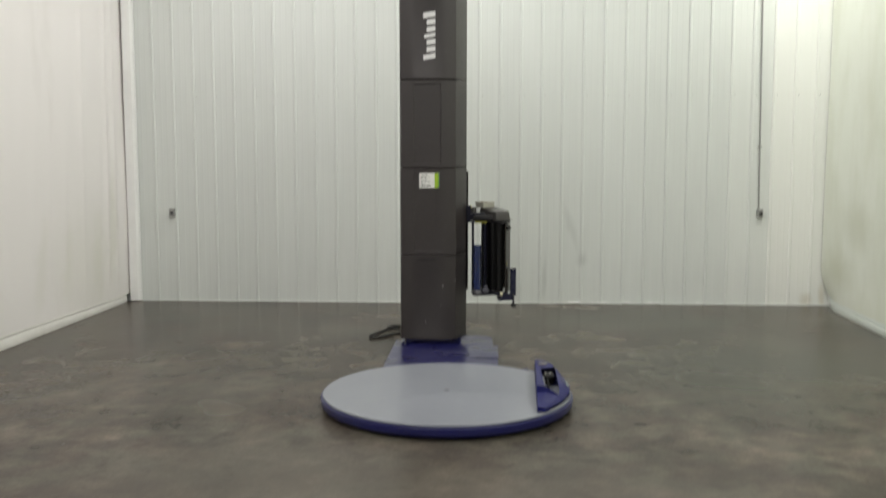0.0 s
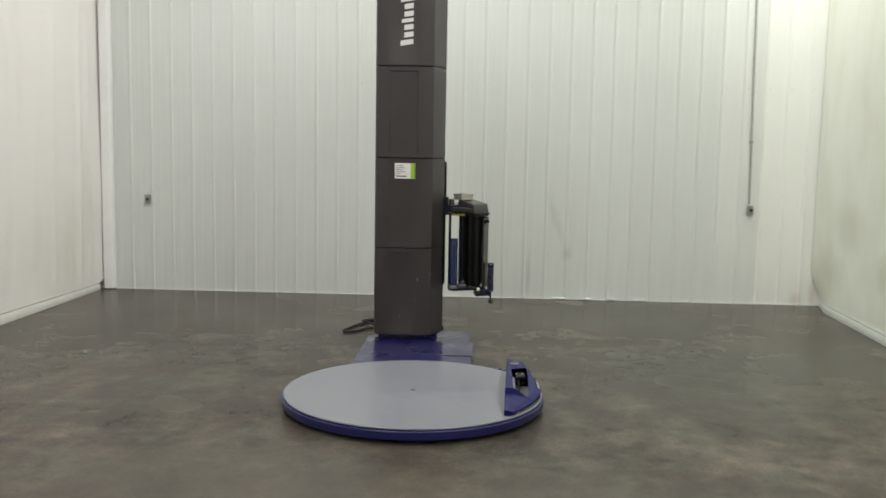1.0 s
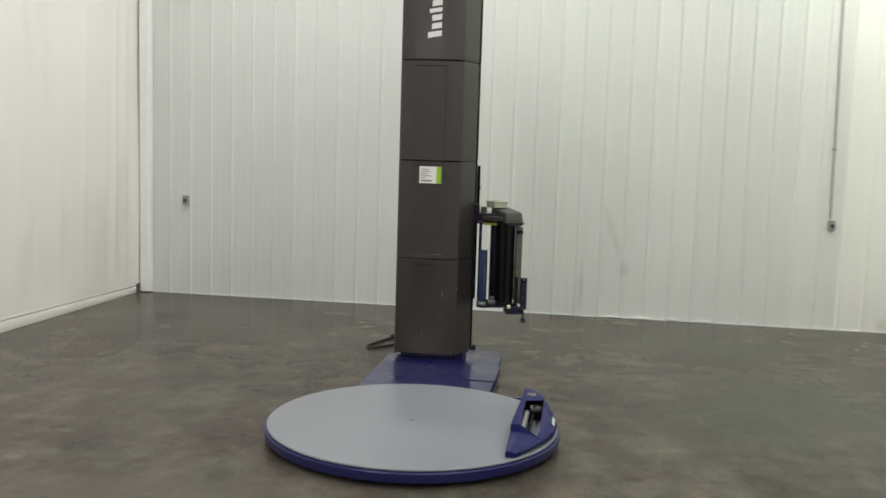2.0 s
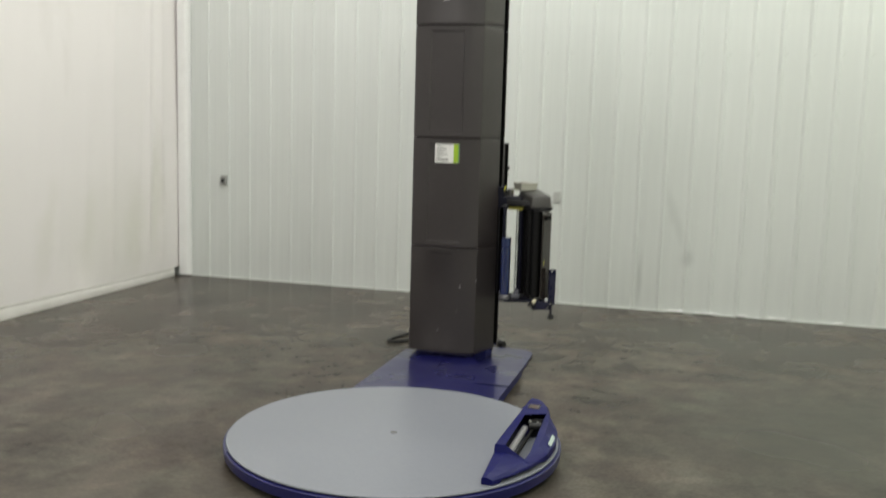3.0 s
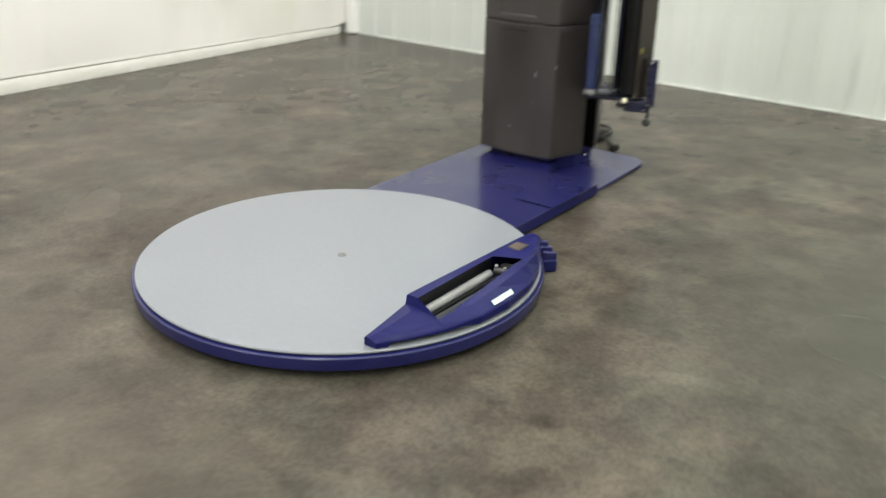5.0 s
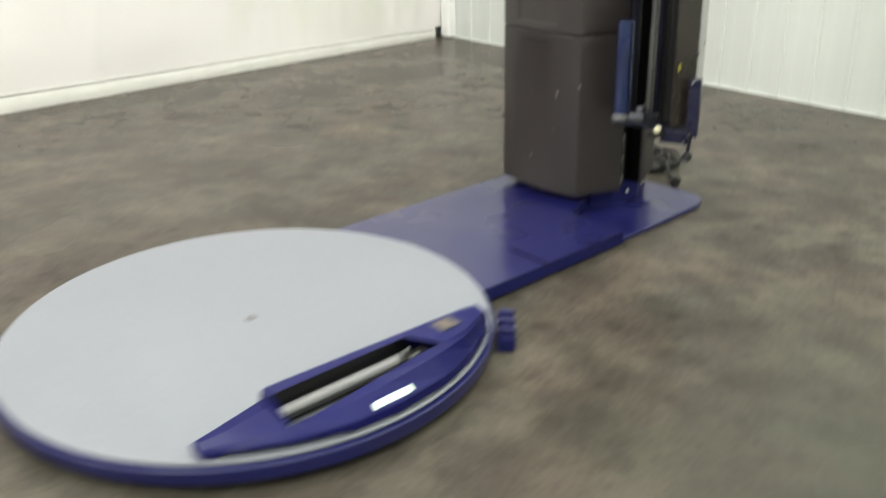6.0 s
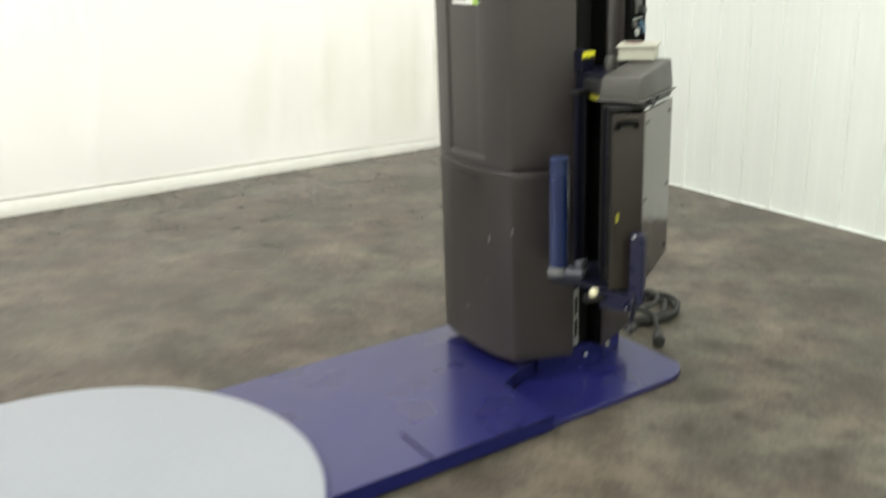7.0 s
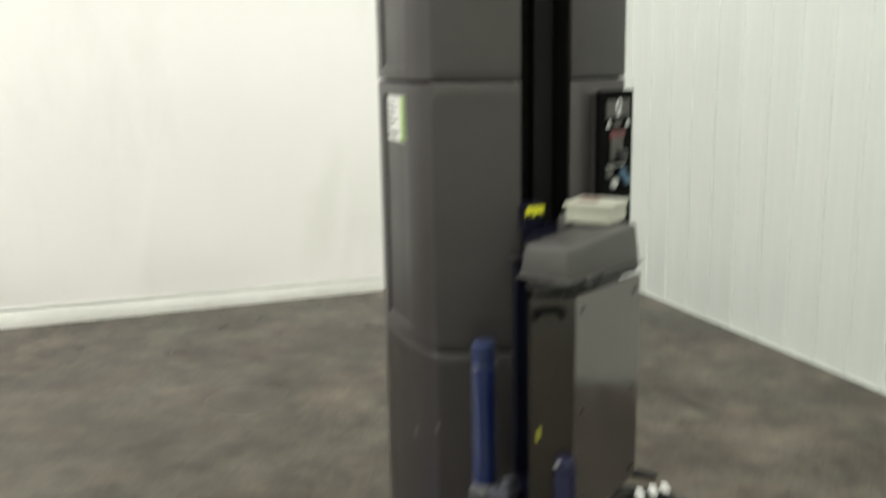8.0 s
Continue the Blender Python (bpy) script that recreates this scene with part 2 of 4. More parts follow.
MIRROR = surface("polished_dark_panel", (0.019, 0.017, 0.018), (0.028, 0.025, 0.025), 0.12, 0, 30, 7, (0.3, 0.7), 0.008, 60, 0.08, stretch=(2.5, 2.5, 0.3))
MIRROR.node_tree.nodes["Principled BSDF"].inputs["IOR"].default_value = 2.6
MIRROR.node_tree.nodes["Principled BSDF"].inputs["Specular Tint"].default_value = (1.0, 0.93, 0.89, 1)
BRONZE = plain("smoked_plastic", (0.023, 0.0185, 0.0162), 0.18)
BRONZE.node_tree.nodes["Principled BSDF"].inputs["IOR"].default_value = 1.55
HOOD = surface("grey_hood_plastic", (0.046, 0.0430, 0.041), (0.060, 0.0565, 0.0535), 0.45, 0, 50, 4, (0.3, 0.7), 0.05, 300)
BEIGE = plain("beige_plastic", (0.40, 0.395, 0.335), 0.45)
YELLOW = plain("yellow_sticker", (0.62, 0.60, 0.02), 0.5)
OLIVE = plain("worn_yellow_sticker", (0.33, 0.31, 0.03), 0.5)
GREEN = plain("lime_sticker", (0.34, 0.52, 0.03), 0.4)
PAPER = plain("white_sticker", (0.78, 0.78, 0.76), 0.35)
GREY_INK = plain("grey_ink", (0.16, 0.16, 0.16), 0.6)
WHITE_INK = plain("white_ink", (0.80, 0.80, 0.80), 0.5)
PANEL_INK = plain("pale_panel_ink", (0.42, 0.42, 0.42), 0.5)
LEAF = plain("green_sticker", (0.07, 0.30, 0.05), 0.4)
RED = plain("red_ink", (0.10, 0.018, 0.022), 0.4)
CYAN = plain("cyan_ink", (0.04, 0.10, 0.17), 0.4)
BLUE_TUBE = plain("blue_tube_paint", (0.008, 0.018, 0.080), 0.16, 0.0, 0.8)
WHITE_ROLLER = plain("white_roller", (0.29, 0.285, 0.30), 0.3)
IVORY = plain("ivory_plastic", (0.75, 0.70, 0.50), 0.3)
CLAMP_BLUE = surface("satin_blue_enamel", (0.0056, 0.0066, 0.074), (0.0076, 0.0090, 0.096), 0.40, 0, 30, 3, (0.3, 0.7), 0.01, 200, 0.08, spec=0.2)
GALV = plain("galvanised_steel", (0.36, 0.36, 0.35), 0.42, 0.5)
# The highlight on the spindle's top is put into this paler blue.
TUBE_END = plain("highlit_blue_steel", (0.035, 0.05, 0.13), 0.14, 0.4)
STRIP = plain("pale_steel_strip", (0.26, 0.26, 0.25), 0.4, 0.2)
TIP = plain("worn_grey_cap", (0.12, 0.12, 0.13), 0.2, 0.3)
PALE = plain("pale_grey_paint", (0.50, 0.51, 0.49), 0.5)
BROWN_TAPE = plain("kraft_sticker", (0.105, 0.078, 0.064), 0.3)
HOLO = plain("holographic_sticker", (0.70, 0.84, 0.78), 0.14, 0.5)
LAMP_WHITE = plain("lamp_enamel", (0.80, 0.80, 0.78), 0.4)


# ---- mesh helpers ----
def where(ob):
    """A thing's or part's place in the world, by its chain of plain offsets."""
    p = Vector(ob.location)
    while ob.parent:
        ob = ob.parent
        p += ob.location
    return p


def thing(name, at, label, category, group="", kind=""):
    ob = new(name)
    ob.location = at
    ob.empty_display_size = 0.1
    return tagged(ob, label, category, group, kind)


def part(name, bm, material, parent=None, label="", smooth=False, sharp=38):
    """Links a bmesh given in world metres as one mesh object under its parent, with its origin in its middle."""
    lo = Vector([min(v.co[i] for v in bm.verts) for i in range(3)])
    hi = Vector([max(v.co[i] for v in bm.verts) for i in range(3)])
    mid = (lo + hi) / 2
    mid.z = lo.z
    bmesh.ops.translate(bm, verts=bm.verts, vec=-mid)
    bmesh.ops.recalc_face_normals(bm, faces=bm.faces)
    me = bpy.data.meshes.new(name)
    bm.to_mesh(me)
    bm.free()
    me.materials.append(material)
    if smooth:
        for p in me.polygons:
            p.use_smooth = True
        me.set_sharp_from_angle(angle=radians(sharp))
    ob = new(name, me)
    ob.location = mid - (where(parent) if parent else Vector((0, 0, 0)))
    if parent:
        ob.parent = parent
    return tagged(ob, label)


def piece(name, me, parent, at, rz=0.0):
    """One more object on a shared mesh."""
    ob = new(name, me)
    ob.parent = parent
    ob.location = Vector(at) - where(parent)
    ob.rotation_euler = (0, 0, rz)
    return ob


def soften(bm, size, segments=2, sharp=30):
    edges = [e for e in bm.edges if len(e.link_faces) == 2 and e.calc_face_angle(0) > radians(sharp)]
    bmesh.ops.bevel(bm, geom=edges, offset=size, segments=segments, affect="EDGES", profile=0.5, clamp_overlap=True)
    return bm


def box(x0, y0, z0, x1, y1, z1, bevel=0.0, bm=None):
    bm2 = bmesh.new()
    bmesh.ops.create_cube(bm2, size=1, matrix=Matrix.LocRotScale(((x0 + x1) / 2, (y0 + y1) / 2, (z0 + z1) / 2), None, (x1 - x0, y1 - y0, z1 - z0)))
    if bevel:
        soften(bm2, bevel)
    return join(bm, bm2)


def join(bm, other):
    if bm is None:
        return other
    me = bpy.data.meshes.new("tmp")
    other.to_mesh(me)
    other.free()
    bm.from_mesh(me)
    bpy.data.meshes.remove(me)
    return bm


def obox(c, size, rz, bevel=0.0, bm=None, ry=0.0, rx=0.0):
    """A turned box: its centre, its three sizes and its turn about z in degrees."""
    b2 = box(-size[0] / 2, -size[1] / 2, -size[2] / 2, size[0] / 2, size[1] / 2, size[2] / 2, bevel)
    bmesh.ops.transform(b2, matrix=pose(*c, rx, ry, rz), verts=b2.verts)
    return join(bm, b2)


def prism(pts, z0, z1, bevel=0.0, bm=None):
    """A plan outline raised from z0 to z1."""
    b2 = bmesh.new()
    f = b2.faces.new([b2.verts.new((x, y, z0)) for x, y in pts])
    r = bmesh.ops.extrude_face_region(b2, geom=[f])
    bmesh.ops.translate(b2, verts=[v for v in r["geom"] if isinstance(v, bmesh.types.BMVert)], vec=(0, 0, z1 - z0))
    bmesh.ops.recalc_face_normals(b2, faces=b2.faces)
    if bevel:
        soften(b2, bevel)
    return join(bm, b2)


def lathe(c, profile, sides=48, bm=None):
    """A turned shape about the upright through c, from (radius, height) pairs."""
    b2 = bmesh.new()
    rings = []
    for r, z in profile:
        if r < 1e-6:
            rings.append([b2.verts.new((c[0], c[1], c[2] + z))])
        else:
            rings.append([b2.verts.new((c[0] + r * math.cos(2 * math.pi * k / sides), c[1] + r * math.sin(2 * math.pi * k / sides), c[2] + z)) for k in range(sides)])
    for a, b in zip(rings, rings[1:]):
        for k in range(sides):
            j = (k + 1) % sides
            if len(a) == 1 and len(b) > 1:
                b2.faces.new((a[0], b[j], b[k]))
            elif len(b) == 1 and len(a) > 1:
                b2.faces.new((a[k], a[j], b[0]))
            elif len(a) > 1:
                b2.faces.new((a[k], a[j], b[j], b[k]))
    return join(bm, b2)


def rod(a, b, r, sides=16, bm=None, cap=0.15):
    """A round bar from a to b with slightly rounded ends."""
    a, b = Vector(a), Vector(b)
    h = (b - a).length
    e = min(r * cap, h * 0.2)
    b2 = lathe((0, 0, 0), [(0, 0), (r - e, 0), (r, e), (r, h - e), (r - e, h), (0, h)], sides)
    turn = (b - a).to_track_quat("Z", "Y").to_matrix().to_4x4()
    bmesh.ops.transform(b2, matrix=Matrix.Translation(a) @ turn, verts=b2.verts)
    return join(bm, b2)


def hose(points, r, sides=8, bm=None, steps=8):
    """A round cable through the given points, eased between them."""
    pts = [Vector(p) for p in points]
    line = []
    for i in range(len(pts) - 1):
        p0, p1, p2, p3 = pts[max(i - 1, 0)], pts[i], pts[i + 1], pts[min(i + 2, len(pts) - 1)]
        for k in range(steps):
            t = k / steps
            line.append(0.5 * ((2 * p1) + (p2 - p0) * t + (2 * p0 - 5 * p1 + 4 * p2 - p3) * t * t + (3 * p1 - p0 - 3 * p2 + p3) * t ** 3))
    line.append(pts[-1])
    b2 = bmesh.new()
    rings = []
    up = Vector((0, 0, 1))
    for i, p in enumerate(line):
        d = (line[min(i + 1, len(line) - 1)] - line[max(i - 1, 0)]).normalized()
        side = d.cross(up)
        side = side.normalized() if side.length > 1e-3 else Vector((1, 0, 0))
        top = side.cross(d)
        rings.append([b2.verts.new(p + r * (math.cos(2 * math.pi * k / sides) * side + math.sin(2 * math.pi * k / sides) * top)) for k in range(sides)])
    for a, b in zip(rings, rings[1:]):
        for k in range(sides):
            b2.faces.new((a[k], a[(k + 1) % sides], b[(k + 1) % sides], b[k]))
    b2.faces.new(rings[0])
    b2.faces.new(rings[-1])
    return join(bm, b2)


# ---- the room ----
X0, X1, Y0, Y1 = -4.25, 4.35, -5.0, 10.73
part("floor", box(X0, Y0, -0.12, X1, Y1 + 0.2, 0.0), CONCRETE)
tagged(bpy.data.objects["floor"], "worn sealed grey concrete floor with dark mottling", "floor", kind="structure")
# Unseen ceiling and three walls, added to close the room for bounced light.
tagged(part("ceiling", box(X0, Y0, CEIL, X1, Y1 + 0.2, CEIL + 0.1), PLASTER), "assumed plain off-white ceiling, out of view", "ceiling", kind="structure")
tagged(part("wall_south", box(X0, Y0 - 0.15, 0, X1, Y0, CEIL), PLASTER), "assumed plain off-white wall, out of view", "wall", kind="structure")
tagged(part("wall_west", box(X0 - 0.15, Y0, 0, X0, Y1 + 0.2, CEIL), PLASTER), "assumed off-white wall behind the curtain", "wall", kind="structure")
tagged(part("wall_east", box(X1, Y0, 0, X1 + 0.15, Y1 + 0.2, CEIL), PLASTER), "assumed off-white wall behind the curtain", "wall", kind="structure")
wall = part("wall_north", box(X0, Y1, 0, X1, Y1 + 0.2, CEIL), PLASTER)
tagged(wall, "white painted ribbed steel panel wall", "wall", kind="structure")


def lamp_fixture(x, y):
    t = thing("ceiling_light", (x, y, CEIL - 0.14), "long white fluorescent troffer, assumed and out of view", "lamp", "ceiling lights")
    b = box(x - 0.3, y - 1.15, CEIL - 0.12, x + 0.3, y + 1.15, CEIL, 0.01)
    part("housing", b, LAMP_WHITE, t)
    part("diffuser", box(x - 0.27, y - 1.12, CEIL - 0.128, x + 0.27, y + 1.12, CEIL - 0.121), LAMP_WHITE, t)


for lx, ly in LAMPS:
    lamp_fixture(lx, ly)


def curtain(name, x, y0, y1, inward, seed, label, slant=0.0, flare=0.0, creases=(), short=0.0, taper=0.0):
    """A hanging vinyl sheet with soft folds, along y, at x at its far end, leaning out by slant per metre; inward: +1 if the room lies towards +x; taper: how its hem widens per metre."""
    t = thing(name, (x, (y0 + y1) / 2, 0), label, "curtain")
    b = bmesh.new()
    ny, nz, top = 420, 46, CEIL - 0.02

    def hem_z(y):
        return 0.068 + (taper * min(y1 - y, 4.5) if taper else 0.012)

    rows = []
    for j in range(nz + 1):
        row = []
        for i in range(ny + 1):
            y = y0 + (y1 - y0) * i / ny
            foot = hem_z(y) + 0.023
            z = foot + (top - foot) * (j / nz) ** 1.25
            low = max(0.0, 1 - z / 2.6)
            d = 0.030 * noise.noise((y * 0.9 + seed, z * 0.12, seed)) + 0.016 * low * noise.noise((y * 3.1 + z * 0.9, z * 0.5, seed + 7)) + 0.006 * noise.noise((y * 6.0 - z * 0.8, z * 0.6, seed + 3))
            for yc, lean, deep in creases:
                d += deep * (low if deep < 0.01 else 1) * math.exp(-((y - yc - lean * z) / 0.035) ** 2)
            fade = min(1.0, (z - foot) / 0.25)
            kick = flare * max(0.0, 1 - (z - foot) / 0.30) ** 1.5 * max(0.0, 1 - (y1 - y) / 0.45)
            row.append(b.verts.new((x - inward * kick + slant * (y1 - y) + inward * (d * fade + 0.012), y, z)))
        rows.append(row)
    for a, c in zip(rows, rows[1:]):
        for i in range(ny):
            b.faces.new((a[i], a[i + 1], c[i + 1], c[i]))
    r = bmesh.ops.extrude_face_region(b, geom=list(b.faces))
    bmesh.ops.translate(b, verts=[v for v in r["geom"] if isinstance(v, bmesh.types.BMVert)], vec=(-inward * 0.004, 0, 0))
    part("sheet", b, VINYL if inward > 0 else STAINED, t, smooth=True)

    def strip(back, front, z0, z1, end):
        """A flat band along the curtain's foot; z0 and z1 are measured from the hem's top, None: the floor."""
        ys = (y1 - end, y1 - 0.45, y1 - 2.4, y1 - 4.5, y0)
        offs = [slant * (y1 - y) - (inward * flare if k == 0 else 0) for k, y in enumerate(ys)]
        ring = [(x + inward * front + o, y) for o, y in zip(offs, ys)] + [(x + inward * back + o, y) for o, y in zip(reversed(offs), reversed(ys))]
        bm = prism(ring, 0.0, 1.0)
        for v in bm.verts:
            rise = z1 if v.co.z > 0.5 else z0
            v.co.z = 0.0 if rise is None else hem_z(v.co.y) + rise
        return soften(bm, 0.0012)

    part("hem", strip(-0.02, 0.015, None, 0.0, short), HEM if inward > 0 else GREEN_HEM, t, "flat white weighted bottom hem", True)
    part("hem_band", strip(-0.001, 0.014, 0.006, 0.027, short + 0.004), HEM if inward > 0 else GREEN_HEM, t, "white welded band above the hem", True)
    return t


curtain("vinyl_curtain", -3.825, Y0 + 0.02, 10.70, 1, 1.3, "white vinyl curtain wall with soft folds and faint stains", -0.018, 0.0, [(7.42, 0.22, 0.009), (8.78, 0.10, 0.008), (9.17, 0.05, 0.007), (9.92, 0.06, 0.009), (10.12, 0.03, 0.021), (10.34, 0.02, 0.018), (9.55, 0.04, 0.010), (6.3, 0.15, 0.006)], 0.115, 0.0105)
curtain("vinyl_curtain", 3.985, Y0 + 0.02, 10.700, -1, 9.1, "white vinyl curtain wall with soft folds and greenish stains", -0.03, 0.09)
tagged(part("corner_trim", prism([(-3.808, 10.705), (-3.800, 10.650), (-3.785, 10.632), (-3.70, 10.630), (-3.680, 10.645), (-3.675, 10.705)], 0.012, CEIL - 0.002), TRIM), "white vertical corner trim board", "trim", kind="structure")


# ---- the stretch wrapper ----
CX, CY, DECK_Z, R = 0.0, 6.4, 0.097, 0.823
wrapper = thing("stretch_wrapper", (0, 7.3, 0), "blue and charcoal turntable pallet stretch wrapping machine", "machine")

part("turntable_skirt", lathe((CX, CY, 0), [(R - 0.09, 0.0), (R - 0.07, 0.0), (R - 0.066, 0.030), (R + 0.004, 0.030), (R + 0.009, 0.034), (R + 0.012, 0.056), (R + 0.013, 0.078), (R + 0.009, 0.083), (R - 0.09, 0.083), (R - 0.09, 0.0)], 128), BLUE, wrapper, "round blue enamelled skirt", True)
deck = part("turntable_deck", lathe((CX, CY, 0), [(0, 0.086), (R - 0.006, 0.086), (R - 0.001, 0.089), (R - 0.001, DECK_Z - 0.003), (R - 0.004, DECK_Z), (0, DECK_Z)], 160), DECK, wrapper, "smooth light grey painted round deck", True)
part("centre_bolt", lathe((CX, CY, DECK_Z), [(0.018, 0), (0.018, 0.002), (0.013, 0.003), (0.008, 0.001), (0, 0.001)], 20), GREY_INK, deck)

# base plates
PLATE_Z = 0.070
front = [(-0.515, 6.95), (0.355, 6.95), (0.355, 7.992), (0.064, 7.992), (0.008, 8.105), (-0.02, 8.20), (-0.515, 8.20)]
part("base_plate", prism(front, PLATE_Z - 0.008, PLATE_Z, 0.002), BLUE_GLOSS, wrapper, "glossy blue raised steel base plate")
part("base_rim", prism([(x + (0.0015 if x < 0 else -0.0015), y) for x, y in front], 0.015, PLATE_Z - 0.0085), DARK_BLUE, wrapper, "dark blue folded plate rim")
# The shadow under the plate's rim, drawn as a black inset block.
part("base_shadow_gap", prism([(x + (0.022 if x < 0 else -0.022), y - (0.0 if y < 7 else 0.012)) for x, y in front], 0.0, 0.0145), SLOT, wrapper)
part("cover_flap", prism([(0.138, 7.51), (0.360, 7.51), (0.360, 7.986), (0.080, 7.986)], PLATE_Z + 0.0005, PLATE_Z + 0.0038, 0.001), BLUE_GLOSS, wrapper)
# A black strip for the shadow line along the flap's front edge.
part("flap_shade_line", prism([(0.17, 7.5045), (0.361, 7.506), (0.361, 7.5095), (0.18, 7.5095)], PLATE_Z + 0.0003, PLATE_Z + 0.0044), SLOT, wrapper)
part("rear_plate", prism([(0.068, 7.997), (0.330, 7.997), (0.318, 8.58), (0.309, 8.625), (0.285, 8.665), (0.24, 8.70), (-0.42, 8.70), (-0.49, 8.62), (-0.49, 8.205), (-0.018, 8.205), (0.013, 8.107)], 0.0, 0.02, 0.004), BLUE_GLOSS, wrapper, "thin glossy blue rear floor plate")

# tower covers
BOW = [(-0.445, 8.0775), (-0.38, 8.0645), (-0.30, 8.057), (-0.21, 8.054), (-0.12, 8.057), (-0.06, 8.066), (0.0, 8.085)]
REAR = [(0.088, 8.442), (0.068, 8.50), (0.006, 8.655), (-0.02, 8.668), (-0.36, 8.668), (-0.40, 8.64), (-0.47, 8.48), (-0.47, 8.442)]
SEAMS = [0.104, 0.824, 1.552, 2.281, 3.010]
part("tower_foot", prism([(-0.40, 8.215), (-0.02, 8.215), (0.035, 8.31), (0.045, 8.43), (0.04, 8.49), (-0.02, 8.63), (-0.36, 8.64), (-0.42, 8.48)], 0.02, 0.106, 0.003), DARK_BLUE, wrapper)
part("tower_sill", prism([(-0.42, 8.14), (-0.04, 8.14), (-0.03, 8.20), (-0.44, 8.20)], PLATE_Z, 0.106, 0.003), BLUE, wrapper)
mast = part("mast", box(-0.34, 8.27, 0.02, -0.01, 8.50, 3.0, 0.006), SLOT, wrapper, "black steel mast inside the covers")
part("mast_rail", box(-0.012, 8.370, 0.10, 0.016, 8.430, 3.0, 0.004), RAIL, mast)
# black bodies added inside the covers, so that no seam lets light through
part("seam_blackout", prism([(-0.455, 8.29), (-0.450, 8.128), (-0.42, 8.100), (-0.22, 8.084), (-0.03, 8.092), (0.002, 8.115), (0.068, 8.285)], 0.108, 3.01), SLOT, wrapper)
part("seam_blackout", prism([(0.068, 8.452), (0.055, 8.495), (-0.006, 8.642), (-0.36, 8.652), (-0.39, 8.63), (-0.455, 8.478), (-0.455, 8.452)], 0.108, 3.01), SLOT, wrapper)
# Added black sheet on the rear cover's front face keeps the slot dark.
part("slot_blackout", box(-0.012, 8.4355, 0.108, 0.080, 8.4405, 3.0), SLOT, wrapper)
edge = part("slotted_strip", box(0.056, 8.3150, 0.128, 0.062, 8.346, 0.355, 0.002), STRIP, wrapper, "pale slotted steel strip at the cover's edge")
for z in (0.165, 0.255):
    part("strip_slot", box(0.061, 8.327, z, 0.0635, 8.338, z + 0.068, 0.001), SLOT, edge)
part("foot_bolt", rod((0.055, 8.487, 0.098), (0.078, 8.480, 0.100), 0.011, 10), STEEL, wrapper)
part("foot_bolt", rod((0.042, 8.390, 0.076), (0.068, 8.380, 0.078), 0.009, 10), STEEL, wrapper)


def bow(x):
    """The bowed front of the tower covers, without the sunk field."""
    return float(np.interp(x, [p[0] for p in BOW], [p[1] for p in BOW]))


SUNK = (0.0015, 0.008, 0.008, 0.0012)


def front_cover(z0, z1, ease, deep):
    """A moulded cover: bowed front with a sunk upright field, folded back at both sides, edges rounded over."""
    xs = (-0.445, -0.42, -0.38, -0.350, -0.339, -0.30, -0.25, -0.21, -0.17, -0.117 - ease, -0.117, -0.09, -0.06, -0.03, 0.0)
    rows = ((z0, 0.005, 0), (z0 + 0.005, 0, 0), (z0 + 0.033, 0, 0), (z0 + 0.040, 0, 1), (z1 - 0.040, 0, 1), (z1 - 0.034, 0, 0), (z1 - 0.005, 0, 0), (z1, 0.005, 0))
    b = bmesh.new()
    loops = []
    for z, inset, sunk in rows:
        front = [(x, bow(x) + (deep if sunk and -0.34 < x < -0.118 else 0.0)) for x in xs]
        ring = [(-0.43, 8.298), (-0.472, 8.30), (-0.466, 8.13), (-0.463, 8.100), (-0.457, 8.086)] + front + [(0.004, 8.0895), (0.008, 8.097), (0.088, 8.298)]
        mid = Vector((-0.2, 8.22))
        loops.append([b.verts.new((x - 0.4 * inset * (1 if x > mid.x else -1) * min(1, abs(x - mid.x) / 0.2), y + (inset if y < 8.09 else 0), z)) for x, y in ring])
    n = len(loops[0])
    for p, q in zip(loops, loops[1:]):
        for i in range(n):
            j = (i + 1) % n
            b.faces.new((p[i], p[j], q[j], q[i]))
    b.faces.new(loops[0])
    b.faces.new(loops[-1])
    return b


covers = []
for k in range(4):
    z0, z1 = SEAMS[k] + 0.002, SEAMS[k + 1] - 0.002
    covers.append(part("front_cover", front_cover(z0, z1, 0.006 if k == 2 else 0.045, SUNK[k]), TOWER, wrapper, "moulded charcoal plastic tower cover", True, 22))
    part("rear_cover", prism(REAR, z0, z1, 0.007), TOWER, wrapper, "moulded charcoal plastic rear cover", True)
part("tower_cap", prism([(-0.46, 8.12), (-0.4, 8.07), (0.0, 8.08), (0.09, 8.3), (0.08, 8.46), (0.0, 8.66), (-0.36, 8.67), (-0.46, 8.48)], 3.01, 3.05, 0.01), TOWER, wrapper)


def front_y(x, z):
    """The face of the covers, with the sunk field."""
    deep = SUNK[max(0, min(3, sum(z > e for e in SEAMS) - 1))]
    return bow(x) + (deep if -0.342 < x < -0.16 else deep * max(0.0, min(1.0, (-0.117 - x) / 0.045)))


